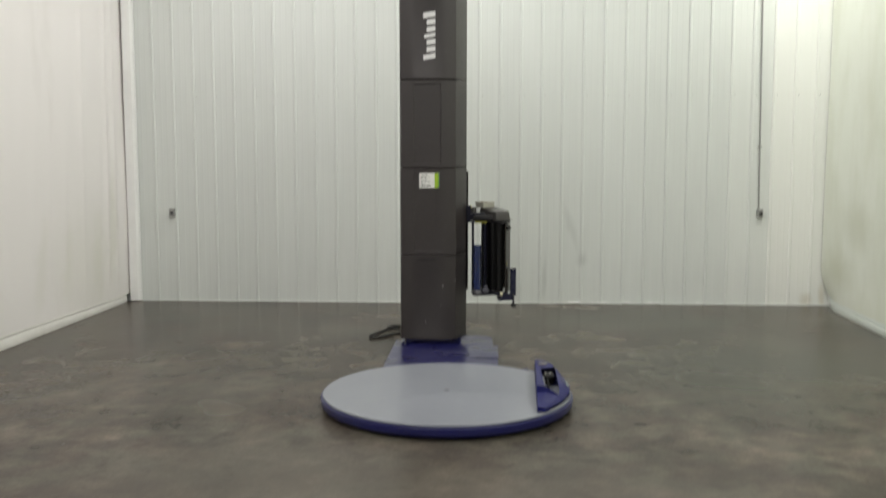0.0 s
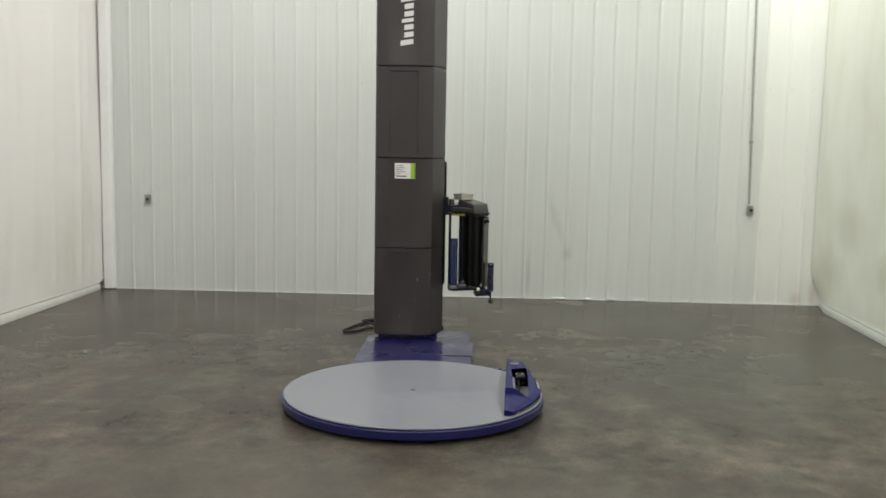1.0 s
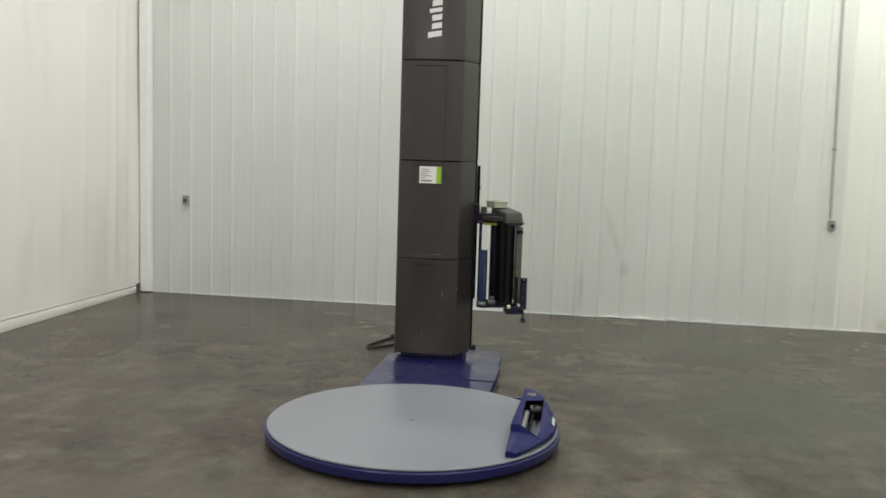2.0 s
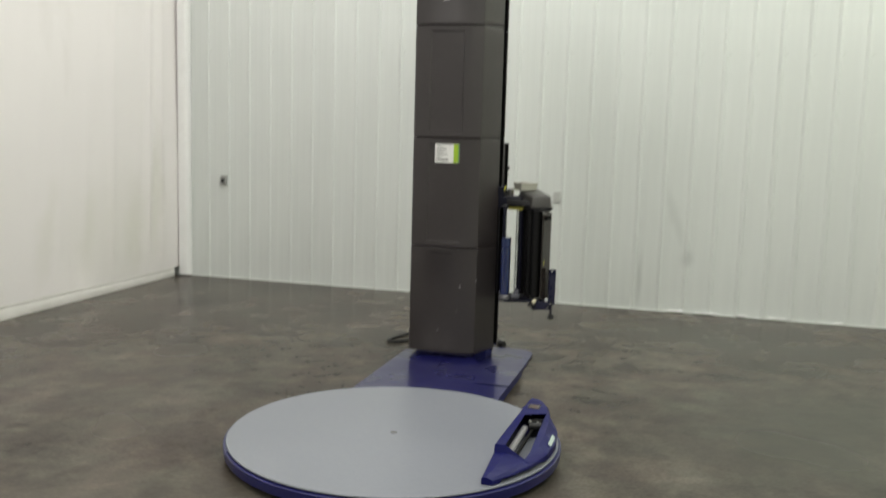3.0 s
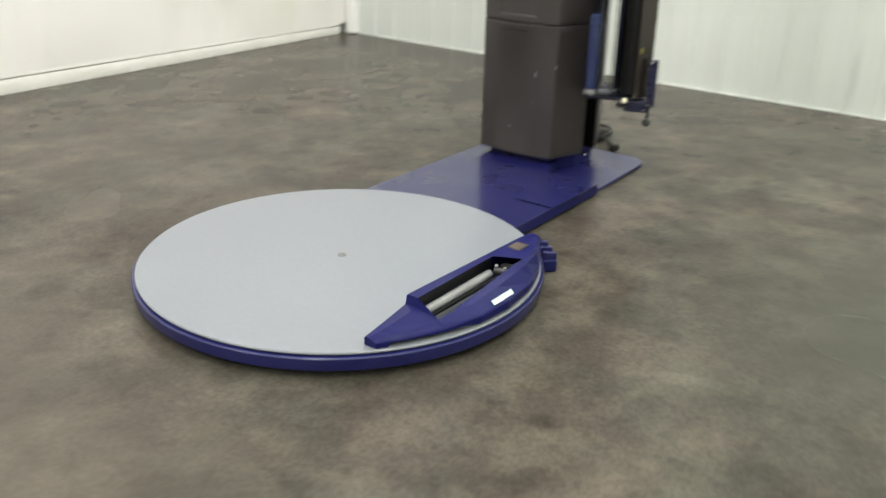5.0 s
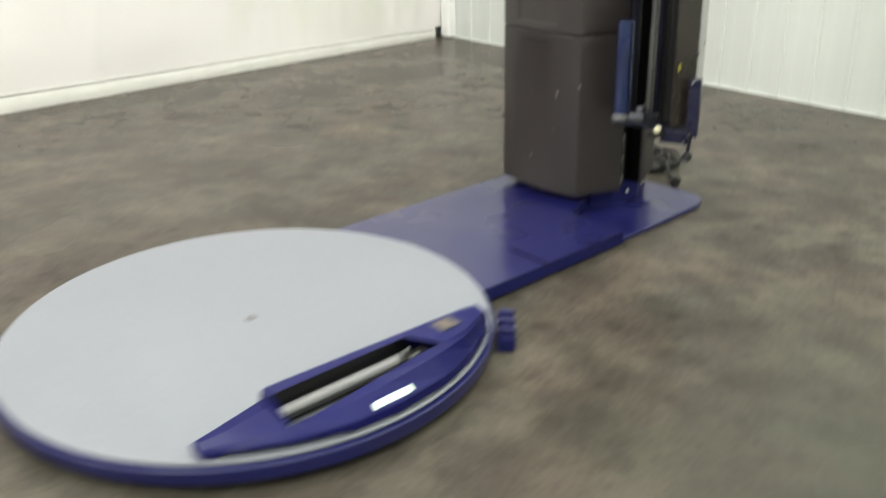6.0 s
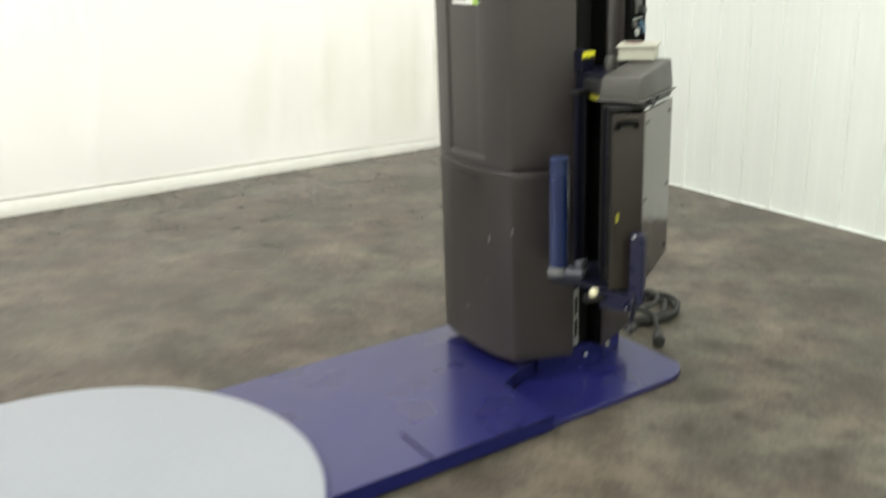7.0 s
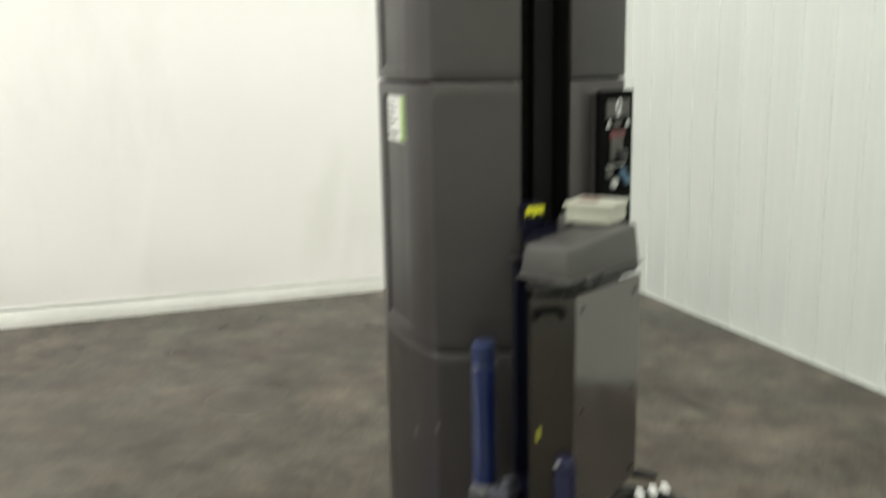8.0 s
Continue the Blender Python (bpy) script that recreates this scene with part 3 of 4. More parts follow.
def bowed(x0, x1, z0, z1, proud, deep=0.004, n=6):
    """A thin plate that follows the tower's bowed front."""
    b = bmesh.new()
    xs = [x0 + (x1 - x0) * k / n for k in range(n + 1)]
    f = [[b.verts.new((x, front_y(x, z) - p, z)) for x in xs] for p, z in ((proud, z0), (proud, z1), (proud - deep, z1), (proud - deep, z0))]
    for a, c in zip(f, f[1:] + f[:1]):
        for i in range(n):
            b.faces.new((a[i], a[i + 1], c[i + 1], c[i]))
    for i in (0, n):
        b.faces.new([row[i] for row in f])
    return b


# grip undercuts, their shade drawn as black bars; scuffs and stickers on the covers
for k, zb in ((0, 0.805), (2, 2.262)):
    part("grip_shade", bowed(-0.318, -0.165, zb - 0.026, zb - 0.014, 0.0015, 0.004, 4), BLACK, covers[k])
for x, z, w, h in ((-0.106, 0.55, 0.004, 0.030), (0.000, 0.60, 0.004, 0.022), (-0.25, 0.25, 0.003, 0.016)):
    part("scuff", bowed(x, x + w, z, z + h, 0.0015, 0.002, 1), GALV, covers[0])
label = part("sticker", bowed(-0.300, -0.133, 1.388, 1.512, 0.0045, 0.003, 4), PAPER, covers[1], "white instruction sticker with a lime edge")
part("sticker_edge", bowed(-0.172, -0.134, 1.389, 1.511, 0.006, 0.003, 2), GREEN, covers[1])
part("sticker_edge", bowed(-0.141, -0.1342, 1.3892, 1.5108, 0.0070, 0.003, 2), LEAF, covers[1])
for k, w in enumerate((0.055, 0.07, 0.05, 0.075, 0.03)):
    part("text_bar", bowed(-0.288, -0.288 + w, 1.488 - 0.016 * k, 1.493 - 0.016 * k, 0.006, 0.003, 2), GREY_INK, covers[1])
part("text_bar", bowed(-0.288, -0.205, 1.402, 1.412, 0.006, 0.003, 2), GREY_INK, covers[1])
# the maker's mark as seven plain slanted white bars, reading upwards
zz = 2.446
for w, low in ((0.050, 0.0), (0.050, 0.028), (0.050, 0.028), (0.036, 0.008), (0.050, 0.028), (0.050, 0.028), (0.054, 0.0)):
    b = bowed(-0.264 + low, -0.164, zz, zz + w * 0.80, 0.0045, 0.003, 3)
    for v in b.verts:
        v.co.z += (v.co.x + 0.21) * 0.16
    part("mark_bar", b, WHITE_INK, covers[3])
    zz += w + 0.0085

# control panel on the rear cover
U = Vector((0.052 - 0.111, 8.642 - 8.509, 0)).normalized()
N = Vector((U.y, -U.x, 0))
PANG = math.degrees(math.atan2(U.y, U.x))


def on_panel(u, z, su, sz, d, thick, bevel=0.0, bm=None):
    """A plate on the control panel: u metres along it, at height z."""
    c = Vector((0.079, 8.515, z)) + U * u + N * d
    return obox(c, (su, thick, sz), PANG, bevel, bm)


panel = part("control_panel", on_panel(0.077, 1.324, 0.146, 0.392, 0.014, 0.022, 0.004), SLOT, wrapper, "black control panel with display and keys")
part("panel_housing", on_panel(0.077, 1.324, 0.138, 0.384, -0.008, 0.024, 0.003), TOWER, wrapper)
part("display", on_panel(0.073, 1.472, 0.105, 0.046, 0.028, 0.004, 0.001), HOOD, panel)
ring = [Vector((0.079, 8.515, 1.479)) + U * (0.073 + 0.009 * math.cos(k * math.pi / 8)) + N * 0.031 + Vector((0, 0, 0.016 * math.sin(k * math.pi / 8))) for k in range(17)]
part("digit", hose(ring, 0.0022, 6, steps=2), WHITE_INK, panel)
part("digit_bar", on_panel(0.075, 1.456, 0.018, 0.004, 0.031, 0.003), WHITE_INK, panel)
part("panel_rule", on_panel(0.066, 1.318, 0.085, 0.004, 0.028, 0.003), GALV, panel)
part("red_band", on_panel(0.073, 1.404, 0.070, 0.018, 0.028, 0.004), RED, panel)
part("small_display", on_panel(0.073, 1.431, 0.030, 0.015, 0.028, 0.004), HOOD, panel)
for u in (0.030, 0.116):
    b = bmesh.new()
    c = Vector((0.079, 8.515, 1.432)) + U * u + N * 0.029
    vs = [b.verts.new(c + U * du + Vector((0, 0, dz))) for du, dz in ((-0.011, -0.009), (0.011, -0.009), (0, 0.012))]
    f = b.faces.new(vs)
    r = bmesh.ops.extrude_face_region(b, geom=[f])
    bmesh.ops.translate(b, verts=[v for v in r["geom"] if isinstance(v, bmesh.types.BMVert)], vec=N * 0.003)
    part("arrow_key", b, PANEL_INK, panel)
part("key_pad", on_panel(0.070, 1.365, 0.055, 0.062, 0.028, 0.005, 0.002), HOOD, panel)
part("stop_button", rod(Vector((0.079, 8.515, 1.345)) + U * 0.080 + N * 0.025, Vector((0.079, 8.515, 1.345)) + U * 0.080 + N * 0.05, 0.017), BLACK, panel)
for u, z, m in ((0.038, 1.30, HOOD), (0.062, 1.27, PANEL_INK), (0.100, 1.295, CYAN), (0.120, 1.275, CYAN)):
    part("key", rod(Vector((0.079, 8.515, z)) + U * u + N * 0.02, Vector((0.079, 8.515, z)) + U * u + N * 0.034, 0.014), m, panel)

# ---- film carriage ----
# long door face from D1 to D2, narrow face from D0 to D1
D0, D1, D2 = Vector((0.428, 8.161, 0)), Vector((0.465, 8.257, 0)), Vector((0.328, 8.515, 0))


def plan(*pts):
    return [(p[0], p[1]) for p in pts]


part("carriage_bracket", box(0.015, 8.30, 1.085, 0.25, 8.44, 1.165, 0.006), NAVY, wrapper, "navy steel lift bracket of the film carriage")
part("carriage_post", box(0.135, 8.250, 0.50, 0.155, 8.288, 1.098, 0.005), NAVY, wrapper)
part("post_cap", box(0.122, 8.240, 1.0985, 0.164, 8.296, 1.108, 0.003), BLACK, wrapper)
hb = prism([(0.342, 8.172), (0.468, 8.234), (0.337, 8.508), (0.19, 8.462)], 1.109, 1.200)
for v in hb.verts:
    if v.co.z > 1.15:
        cxy = Vector((0.334, 8.344))
        d = Vector((v.co.x, v.co.y)) - cxy
        v.co.x, v.co.y = cxy.x + d.x * 0.90, cxy.y + d.y * 0.92
        v.co.z = 1.183 + (v.co.y - 8.2) * 0.09
soften(hb, 0.010, 3)
hood = part("carriage_hood", hb, HOOD, wrapper, "grey moulded plastic hood of the film carriage", True)
part("hood_flange", prism([(0.350, 8.160), (0.480, 8.226), (0.346, 8.512), (0.185, 8.464), (0.182, 8.452)], 1.1075, 1.1140, 0.003), HOOD, hood, "", True)
part("hood_post", lathe((0.150, 8.40, 1.155), [(0, 0), (0.024, 0), (0.024, 0.045), (0.018, 0.056), (0, 0.058)], 18), HOOD, wrapper, "", True)
# A navy slab for the shadowed gap between hood and carriage.
part("hood_shade_band", prism([(0.340, 8.182), (0.468, 8.238), (0.334, 8.505), (0.20, 8.458)], 1.0985, 1.1070, 0.002), NAVY, hood)
# Black studs stand in for the dark notches in the hood's lower edge.
part("hood_notch_stud", rod((0.446, 8.293, 1.100), (0.458, 8.299, 1.103), 0.013, 10), BLACK, hood)
part("hood_notch_stud", rod((0.415, 8.35, 1.104), (0.427, 8.356, 1.106), 0.009, 10), BLACK, hood)
part("hood_shelf", prism([(0.15, 8.275), (0.34, 8.215), (0.30, 8.36), (0.17, 8.36)], 1.112, 1.150, 0.006), BLACK, wrapper)
jb = obox((0.247, 8.432, 1.2275), (0.120, 0.112, 0.043), 39, 0.004)
jbox = part("junction_box", jb, BEIGE, wrapper, "beige plastic junction box")
part("junction_lid", obox((0.247, 8.432, 1.251), (0.130, 0.122, 0.011), 39, 0.003), BEIGE, jbox)
part("lid_mark", obox((0.235, 8.420, 1.2575), (0.05, 0.04, 0.003), 39), RED, jbox)
warning = part("warning_sticker", box(0.127, 8.294, 1.206, 0.1295, 8.345, 1.231), YELLOW, wrapper, "yellow warning sticker with black marks")
part("sticker_backing", box(0.03, 8.292, 1.165, 0.127, 8.348, 1.233, 0.004), NAVY, wrapper)
for y0, y1 in ((8.296, 8.314), (8.322, 8.343)):
    part("warning_bar", box(0.1290, y0, 1.208, 0.1310, y1, 1.214), BLACK, warning)

# floor pan and top pan of the carriage
pan = part("carriage_pan", prism([(0.145, 8.14), (0.185, 8.105), (0.28, 8.14), (0.375, 8.172), (0.450, 8.238), (0.37, 8.39), (0.26, 8.42), (0.13, 8.30)], 0.475, 0.492, 0.003), NAVY, wrapper, "navy steel pan under the film rollers")
top_pan = part("carriage_top", prism([(0.14, 8.306), (0.268, 8.273), (0.31, 8.230), (0.355, 8.185), (0.43, 8.18), (0.460, 8.256), (0.335, 8.50), (0.20, 8.45)], 1.085, 1.098, 0.003), BLACK, wrapper)
part("threading_sticker", prism([(0.160, 8.2975), (0.265, 8.270), (0.266, 8.273), (0.161, 8.3005)], 1.080, 1.098), OLIVE, top_pan)
part("pan_bracket", prism([(0.20, 8.20), (0.235, 8.13), (0.29, 8.165), (0.27, 8.215)], 0.492, 0.528, 0.010), CAST, pan, "grey-blue cast bracket on the pan", True)
part("pan_bracket_lug", prism([(0.245, 8.165), (0.275, 8.17), (0.27, 8.205), (0.245, 8.205)], 0.526, 0.556, 0.006), CAST, pan, "", True)
# rollers and rods
part("carriage_back", box(0.016, 8.420, 0.492, 0.100, 8.434, 1.084, 0.002), SLOT, wrapper, "black back plate of the film carriage")
part("lift_chain", rod((0.098, 8.302, 0.50), (0.098, 8.302, 1.085), 0.005, 8), BLACK, wrapper)
for x, y, r, m, lab in ((0.266, 8.380, 0.050, ROLLER, "black rubber film roller"), (0.371, 8.236, 0.036, ROLLER, "black rubber film roller"), (0.320, 8.272, 0.027, ROLLER, "black rubber film roller"), (0.250, 8.302, 0.016, NAVY, "navy steel film roller")):
    part("film_roller", rod((x, y, 0.50), (x, y, 1.085), r, 20), m, pan, lab, True)
for x, y, m in ((0.222, 8.300, BLACK), (0.335, 8.206, RAIL)):
    part("tie_rod", rod((x, y, 0.492), (x, y, 1.098), 0.0036, 10), m, pan, "", True)
# film spindle
tube = part("film_spindle", rod((0.184, 8.148, 0.520), (0.184, 8.148, 0.845), 0.033, 28), BLUE_TUBE, wrapper, "shiny blue film spindle tube", True)
part("spindle_tip", rod((0.184, 8.148, 0.843), (0.184, 8.148, 0.905), 0.0322, 24), TUBE_END, tube, "", True)
part("spindle_flange", lathe((0.184, 8.148, 0.49), [(0, 0), (0.040, 0), (0.042, 0.006), (0.040, 0.016), (0.034, 0.03), (0, 0.03)], 28), TIP, tube, "", True)
# doors
guard = part("roller_guard", prism(plan(D0, D1, D1 - Vector((0.010, -0.003, 0)), D0 - Vector((0.010, -0.003, 0))), 0.50, 1.074, 0.002), BRONZE, wrapper, "dark bronze metal roller guard")
inn = Vector((-0.888, -0.46, 0)) * 0.012
db = prism(plan(D1, D2, D2 + inn, D1 + inn), 0.497, 1.077)
for v in db.verts:
    if v.co.z < 0.6:
        v.co.z += 0.042 * (v.co.y - D1.y) / (D2.y - D1.y)
soften(db, 0.002)
door = part("carriage_door", db, MIRROR, wrapper, "dark polished carriage door panel")
for s in (0.1, 0.9):
    for z in (0.57, 0.79, 1.04):
        c = D1.lerp(D2, s) + Vector((0, 0, z))
        part("screw", rod(c, c + Vector((0.888, 0.46, 0)) * 0.003, 0.006, 8), BLACK, door)
part("latch", hose([(0.437, 8.170, 1.030), (0.443, 8.172, 1.046), (0.456, 8.205, 1.049), (0.463, 8.222, 1.044), (0.461, 8.226, 1.034)], 0.0085, 8), SLOT, guard, "black pull handle")
part("guard_sticker", obox((0.4360, 8.1785, 0.745), (0.008, 0.003, 0.028), 68.5), OLIVE, guard)
# lower bracket, knob, crank
crank_bracket = part("crank_bracket", prism([(0.375, 8.165), (0.49, 8.215), (0.478, 8.245), (0.36, 8.195)], 0.425, 0.480, 0.003), CRANK, wrapper)
part("roller_knob", lathe((0.390, 8.126, 0.476), [(0, 0), (0.008, 0.001), (0.0135, 0.007), (0.015, 0.015), (0.0135, 0.023), (0.008, 0.029), (0, 0.030)], 18), IVORY, wrapper, "round ivory knob", True)
part("knob_bracket", prism([(0.35, 8.115), (0.385, 8.105), (0.40, 8.17), (0.36, 8.18)], 0.455, 0.476, 0.002), BLACK, wrapper)
crank = part("crank_arm", obox((0.490, 8.222, 0.580), (0.046, 0.028, 0.24), 20, 0.004), CRANK, wrapper, "navy crank arm with black knob")
part("crank_bolt", rod((0.490, 8.203, 0.690), (0.494, 8.196, 0.690), 0.006, 10), GALV, crank)
for bx, by, bz in ((0.486, 8.206, 0.468), (0.470, 8.199, 0.443)):
    part("bracket_bolt", rod((bx, by, bz), (bx + 0.003, by - 0.008, bz), 0.0055, 8), STEEL, crank_bracket)
part("crank_link", rod((0.490, 8.215, 0.50), (0.494, 8.195, 0.385), 0.008, 10), NAVY, crank)
part("crank_knob", rod((0.500, 8.178, 0.383), (0.490, 8.206, 0.383), 0.020, 18), BLACK, crank)
part("knob_bolt", rod((0.5025, 8.171, 0.383), (0.500, 8.179, 0.383), 0.007, 10), TIP, crank)

# ---- roller clamp housing on the deck ----
def arc_x(y, r=0.80):
    return CX + math.sqrt(max(0.0, r * r - (y - CY) ** 2))


XI = 0.574
secs = ((5.878, 0.034, 0.028, 0.026, 0.022), (5.915, 0.041, 0.033, 0.029, 0.024), (5.922, 0.042, 0.034, 0.030, 0.024), (5.96, 0.050, 0.038, 0.033, 0.024), (6.090, 0.078, 0.050, 0.042, 0.030), (6.098, 0.112, 0.056, 0.048, 0.030), (6.17, 0.113, 0.064, 0.056, 0.034), (6.25, 0.113, 0.074, 0.066, 0.038), (6.40, 0.113, 0.091, 0.080, 0.042), (6.57, 0.113, 0.108, 0.092, 0.042), (6.63, 0.113, 0.109, 0.094, 0.042), (6.74, 0.113, 0.109, 0.096, 0.045), (6.83, 0.112, 0.107, 0.095, 0.050), (6.880, 0.108, 0.104, 0.094, 0.052), (6.896, 0.092, 0.090, 0.082, 0.050))
b = bmesh.new()
sec = []
for y, hi_, hr, hf, ho in secs:
    xi = XI + (y - 5.880) * 0.035
    xo = max(arc_x(y, 0.817 if y > 6.2 else 0.810), xi + 0.05)
    sl = min(0.632, xi + 0.35 * (xo - xi))
    sr = min(0.732, xi + 0.82 * (xo - xi))
    fo = sr + 0.35 * (xo - sr)
    gap = 0.003 if y < 5.92 else 0.018 if y < 6.2 else 0.013
    inn_ = xo - (0.014 if y < 5.92 else min(0.034, 0.5 * (xo - xi)) if y < 6.2 else 0.012)
    cols = [(xi, 0.002), (xi, hi_ - 0.004), (xi + 0.004, hi_), (sl, hi_), (sr, hr), (fo, hf), (xo - 0.004, ho + 0.003), (xo, ho - 0.002), (xo, gap), (inn_, gap), (inn_, 0.002)]
    sec.append([b.verts.new((px, y, DECK_Z + pz)) for px, pz in cols])
for k, (a, c) in enumerate(zip(sec, sec[1:])):
    for i in range(len(a)):
        j = (i + 1) % len(a)
        if 5 <= k <= 8 and i in (3, 10):
            continue
        if k == 9 and i == 3:
            b.faces.new((a[3], c[4], c[3]))
            continue
        b.faces.new((a[i], a[j], c[j], c[i]))
b.faces.new(sec[0])
b.faces.new(sec[-1])
clamp = part("clamp_housing", b, CLAMP_BLUE, wrapper, "blue sheet steel housing of a deck roller clamp")
# The housing's inner side, its shade put into a black plate.
part("slot_shade_wall", box(0.604, 6.105, DECK_Z + 0.004, 0.608, 6.60, DECK_Z + 0.105), BLACK, clamp)
part("clamp_roller", rod((0.632, 6.112, DECK_Z + 0.044), (0.640, 6.54, DECK_Z + 0.052), 0.017, 18), WHITE_ROLLER, clamp, "pale roller in the slot", True)
# The roller's shadow in the slot, drawn as a black bar.
part("roller_shade_bar", rod((0.669, 6.108, DECK_Z + 0.042), (0.677, 6.56, DECK_Z + 0.048), 0.008, 12), RAIL, clamp, "black bar as the roller's shadow", True)
part("roller_bearing", rod((0.660, 6.545, DECK_Z + 0.066), (0.722, 6.552, DECK_Z + 0.070), 0.017, 14), BLACK, clamp, "", True)
part("bearing_block", box(0.668, 6.565, DECK_Z + 0.004, 0.720, 6.60, DECK_Z + 0.088, 0.005), RAIL, clamp)
part("bearing_bolt", rod((0.664, 6.548, DECK_Z + 0.078), (0.664, 6.548, DECK_Z + 0.092), 0.007, 10), GALV, clamp)
part("bearing_bolt", rod((0.700, 6.552, DECK_Z + 0.080), (0.700, 6.552, DECK_Z + 0.090), 0.006, 10), GALV, clamp)
part("kraft_sticker", obox((0.655, 6.715, DECK_Z + 0.1135), (0.060, 0.075, 0.003), 0), TIP, clamp)
part("sticker_print", obox((0.655, 6.713, DECK_Z + 0.1150), (0.046, 0.056, 0.003), 0), BROWN_TAPE, clamp)
part("clamp_sticker", obox((0.7975, 6.39, DECK_Z + 0.0560), (0.020, 0.130, 0.003), 0, ry=44), HOLO, clamp, "shiny holographic sticker")

# bracket at the turntable's edge: a low block with upright lugs, bolts between them and a bright pin towards the deck
def along(du, dv, z):
    """A place in the bracket: along its length, outwards from the deck, and up."""
    return (0.597 + 0.731 * du + 0.682 * dv, 7.040 - 0.682 * du + 0.731 * dv, z)


edge_block = part("switch_block", obox(along(0, 0, 0.030), (0.168, 0.062, 0.052), -43, 0.006), DARK_BLUE, wrapper, "blue cast switch bracket with bolted lugs")
for du in (-0.066, -0.004, 0.060):
    b = obox(along(du, 0.003, 0.070), (0.024, 0.056, 0.036), -43, 0.003)
    for v in b.verts:
        if v.co.z > 0.075:
            v.co.z -= 0.10 * ((v.co.x - 0.597) * 0.682 + (v.co.y - 7.040) * 0.731)
    part("switch_lug", b, BLUE, edge_block)
for du in (-0.036, 0.028):
    part("switch_bolt", rod(along(du, 0.008, 0.054), along(du, 0.008, 0.068), 0.010, 6), GALV, edge_block)
    part("lug_gap_plate", obox(along(du, -0.010, 0.0575), (0.030, 0.030, 0.004), -43), SLOT, edge_block)
part("switch_pin", rod(along(-0.060, -0.034, 0.066), along(0.048, -0.034, 0.066), 0.005, 10), STEEL, edge_block, "bright steel pin", True)

# ---- power cable on the floor ----
cable = thing("power_cable", (-0.3, 9.0, 0), "coiled black power cable with plug lying on the floor", "cable")
rng = random.Random(5)
pts = [(-0.40, 8.70, 0.02), (-0.44, 8.80, 0.02)]
for k in range(62):
    a = 3.6 + k * 0.42
    turn = int(k * 0.42 / (2 * math.pi))
    rr = (0.195, 0.165, 0.185, 0.14, 0.175)[min(turn, 4)] + 0.008 * rng.uniform(-1, 1)
    pts.append((-0.298 + 0.012 * turn * (-1) ** turn + rr * math.cos(a), 8.965 + 0.94 * rr * math.sin(a), 0.013 + 0.0165 * turn * (0.75 + 0.25 * math.sin(a * 2))))
pts += [(-0.12, 8.90, 0.06), (-0.07, 8.885, 0.04), (-0.01, 8.845, 0.022), (0.02, 8.81, 0.022)]
part("cord", hose(pts, 0.0105, 8, steps=4), RUBBER, cable, smooth=True)
for tx, ty, tz in ((-0.388, 8.998, 0.050), (-0.386, 9.052, 0.054), (-0.394, 9.108, 0.048)):
    part("cable_tie", obox((tx, ty, tz), (0.062, 0.026, 0.030), 166, 0.010), PAPER, cable, "white tape band round the cords")
part("plug", rod((0.018, 8.813, 0.026), (0.070, 8.768, 0.028), 0.024, 14), RUBBER, cable, "black rubber plug")
cable2 = thing("control_cable", (-0.65, 8.85, 0), "loop of black cable lying on the floor", "cable")
part("cord", hose([(-0.44, 8.70, 0.03), (-0.55, 8.78, 0.05), (-0.66, 8.92, 0.05), (-0.62, 9.10, 0.03), (-0.56, 9.18, 0.012), (-0.66, 9.05, 0.012), (-0.79, 8.70, 0.012), (-0.77, 8.60, 0.012), (-0.70, 8.63, 0.012), (-0.60, 8.76, 0.012), (-0.50, 8.82, 0.012)], 0.011, 8), RUBBER, cable2, smooth=True)


# ---- wall fittings ----
def outlet(x, z, label, face, with_plug):
    t = thing("wall_outlet", (x, Y1 - 0.02, z - 0.06), label, "outlet", "wall outlets")
    part("box", box(x - 0.030, Y1 - 0.07 if with_plug else Y1 - 0.03, z - 0.046, x + 0.030, Y1 - 0.007, z + 0.046, 0.005), face, t)
    if with_plug:
        part("socket", rod((x + 0.004, Y1 - 0.069, z - 0.003), (x + 0.004, Y1 - 0.085, z - 0.003), 0.017, 16), BLACK, t, "black socket face")
    else:
        part("cover", box(x - 0.033, Y1 - 0.034, z - 0.049, x + 0.033, Y1 - 0.029, z + 0.049, 0.002), face, t)
    return t


outlet(-3.296, 1.015, "small grey steel outlet box with black socket", GALV, True)
outlet(0.13, 1.0, "flat pale cover plate on the ribbed wall", PALE, False)
outlet(3.268, 1.025, "grey steel outlet box under a conduit", GALV, True)
conduit = thing("electrical_conduit", (3.235, Y1 - 0.03, 1.083), "thin grey steel conduit running up the wall", "conduit")
part("pipe", rod((3.255, Y1 - 0.04, 1.083), (3.20, Y1 - 0.04, CEIL - 0.01), 0.0085, 10), GALV, conduit, smooth=True)
for z in (1.75, 3.4):
    part("strap", box(3.255 - 0.055 * (z - 1.083) / 3.9 - 0.018, Y1 - 0.055, z - 0.012, 3.255 - 0.055 * (z - 1.083) / 3.9 + 0.018, Y1 - 0.013, z + 0.012, 0.003), GALV, conduit)

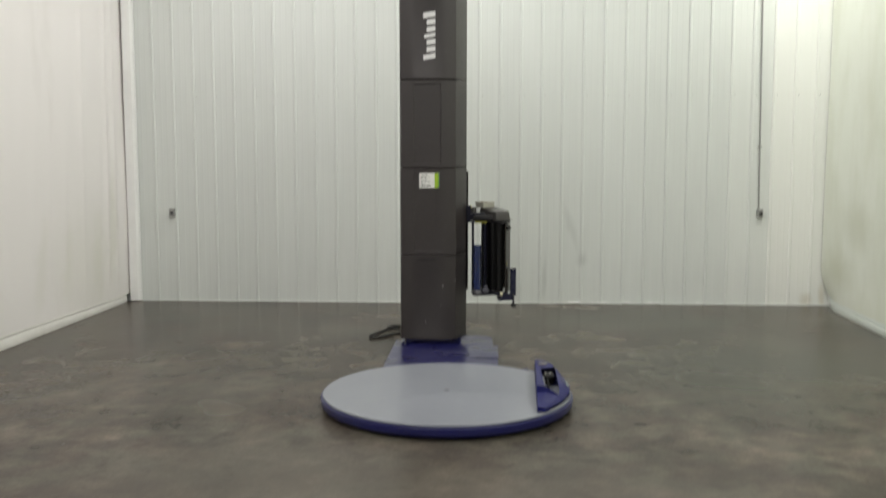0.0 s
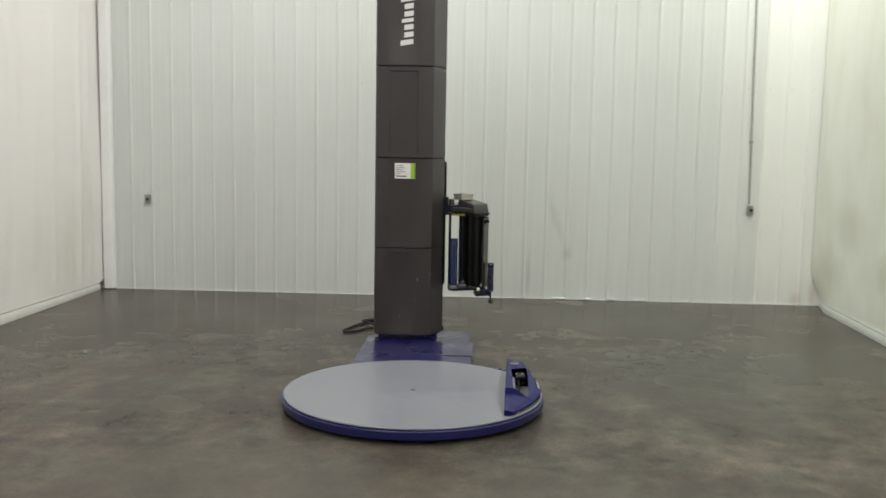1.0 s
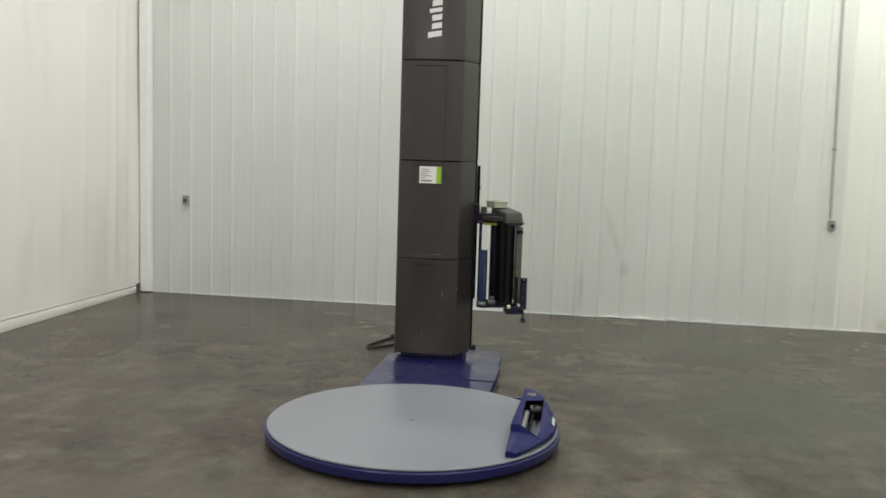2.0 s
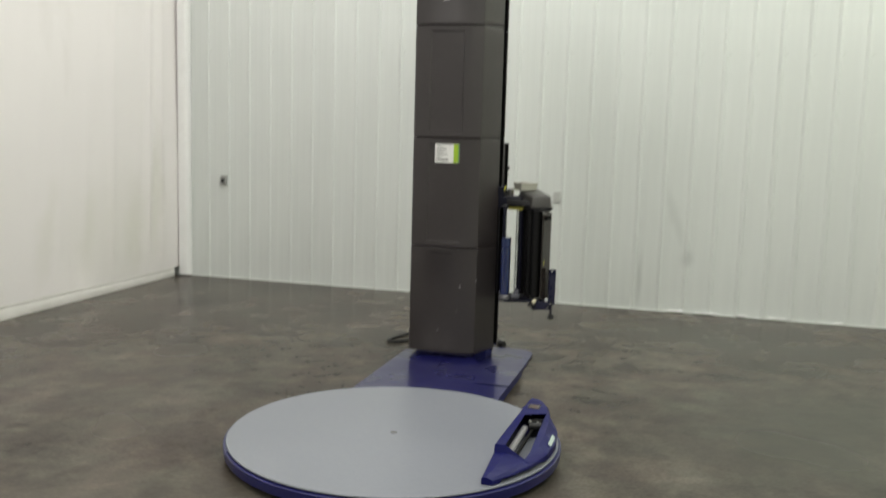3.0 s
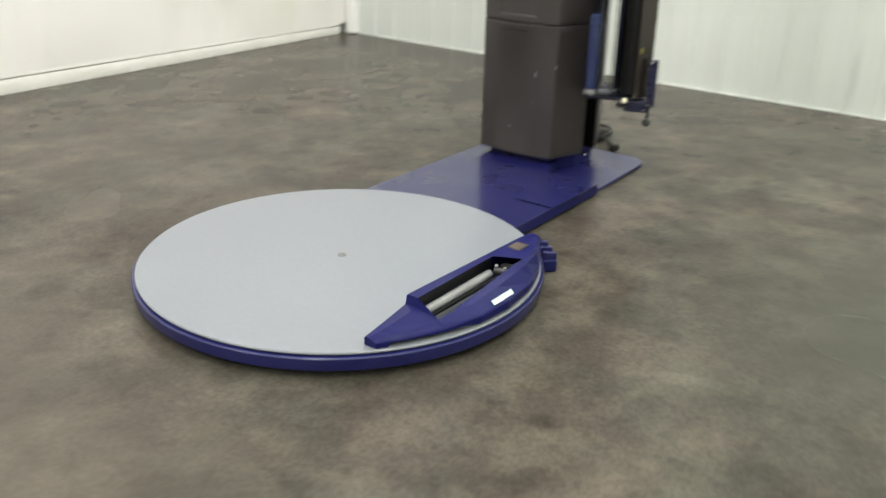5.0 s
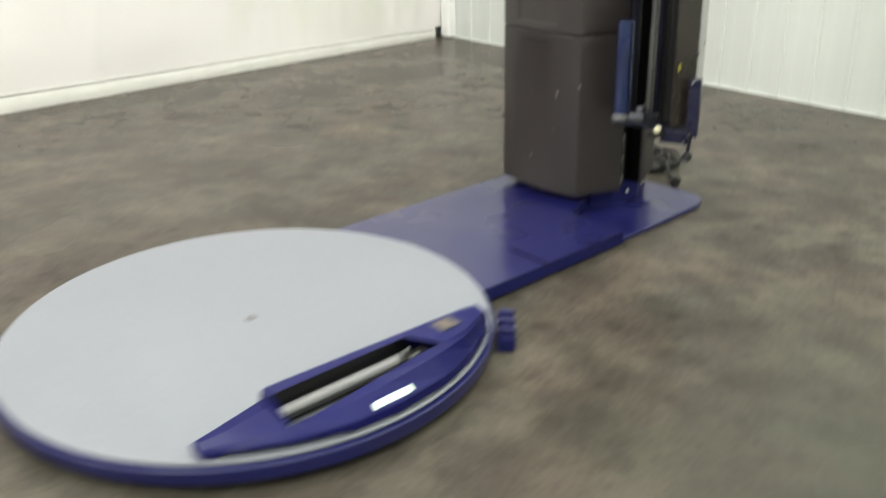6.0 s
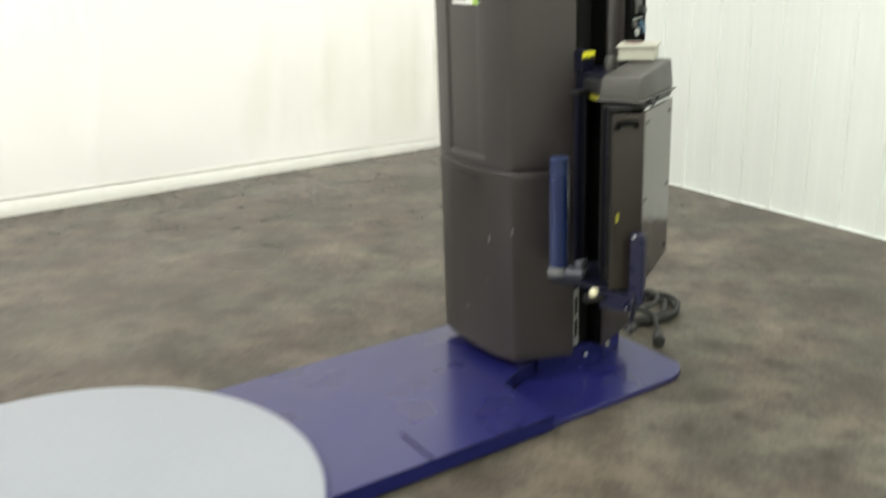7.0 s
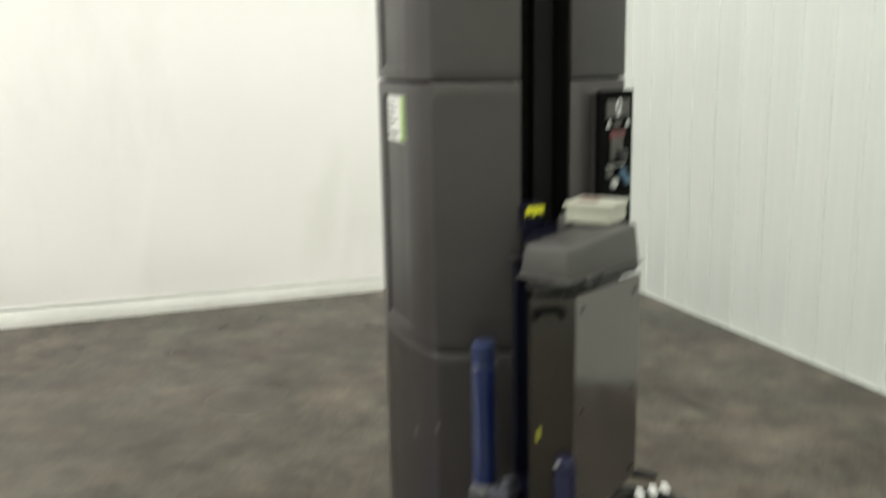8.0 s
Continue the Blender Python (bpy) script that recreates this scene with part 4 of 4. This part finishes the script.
# ---- ribbed wall panels, one object each ----
PITCH = 0.2290
prof = [(0.0, 0.0), (0.006, 0.0112), (0.010, 0.0127), (0.0265, 0.0127), (0.0305, 0.0112), (0.0365, -0.0004), (0.0385, -0.0004), (0.0395, 0.0), (0.096, 0.0), (0.102, 0.0006), (0.112, 0.0006), (0.118, 0.0), (0.158, 0.0), (0.164, 0.0006), (0.174, 0.0006), (0.180, 0.0), (PITCH - 0.0003, 0.0)]
b = bmesh.new()
lo = [b.verts.new((x, -0.014 - y, 0)) for x, y in prof] + [b.verts.new((PITCH - 0.0003, 0.0, 0)), b.verts.new((0.0, 0.0, 0))]
f = b.faces.new(lo)
r = bmesh.ops.extrude_face_region(b, geom=[f])
bmesh.ops.translate(b, verts=[v for v in r["geom"] if isinstance(v, bmesh.types.BMVert)], vec=(0, 0, CEIL - 0.012))
bmesh.ops.recalc_face_normals(b, faces=b.faces)
panel_me = bpy.data.meshes.new("wall_panel")
b.to_mesh(panel_me)
b.free()
panel_me.materials.append(WALL)
lit_me = panel_me.copy()
lit_me.materials[0] = WALL_LIT
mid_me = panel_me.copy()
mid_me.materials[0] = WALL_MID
b = rod((0, 0, 0), (0, -0.004, 0), 0.006, 8)
screw_me = bpy.data.meshes.new("wall_screw")
b.to_mesh(screw_me)
b.free()
screw_me.materials.append(PALE)
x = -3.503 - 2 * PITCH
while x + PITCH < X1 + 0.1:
    # Panels step up to the two paler, light-carrying paints towards the east.
    piece("panel", panel_me if x < 2.70 else mid_me if x < 3.15 else lit_me, wall, (x, Y1 - 0.003, 0.008))
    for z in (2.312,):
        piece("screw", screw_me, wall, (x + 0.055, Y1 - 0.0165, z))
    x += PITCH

part("foot_flashing", box(X0, Y1 - 0.032, 0.0, X1, Y1 - 0.0175, 0.0085, 0.002), WALL, wall, "thin white flashing along the wall's foot")
# flaked paint along the foot of the wall
rng = random.Random(11)
for fx in (1.22, 1.27, 1.45, 1.52, 1.58, 1.83, 2.10, 2.16, 2.62):
    b = bmesh.new()
    w, h = rng.uniform(0.03, 0.085), rng.uniform(0.008, 0.018)
    ring = [(fx + w * math.cos(a) * rng.uniform(0.7, 1), 0.012 + h * (0.5 + 0.5 * math.sin(a)) * rng.uniform(0.6, 1)) for a in (k * math.pi / 5 for k in range(10))]
    f = b.faces.new([b.verts.new((px, Y1 - 0.037 - 0.012 * rng.random(), pz)) for px, pz in ring])
    r = bmesh.ops.extrude_face_region(b, geom=[f])
    bmesh.ops.translate(b, verts=[v for v in r["geom"] if isinstance(v, bmesh.types.BMVert)], vec=(0, 0.016, 0))
    part("paint_flake", b, TRIM, wall)
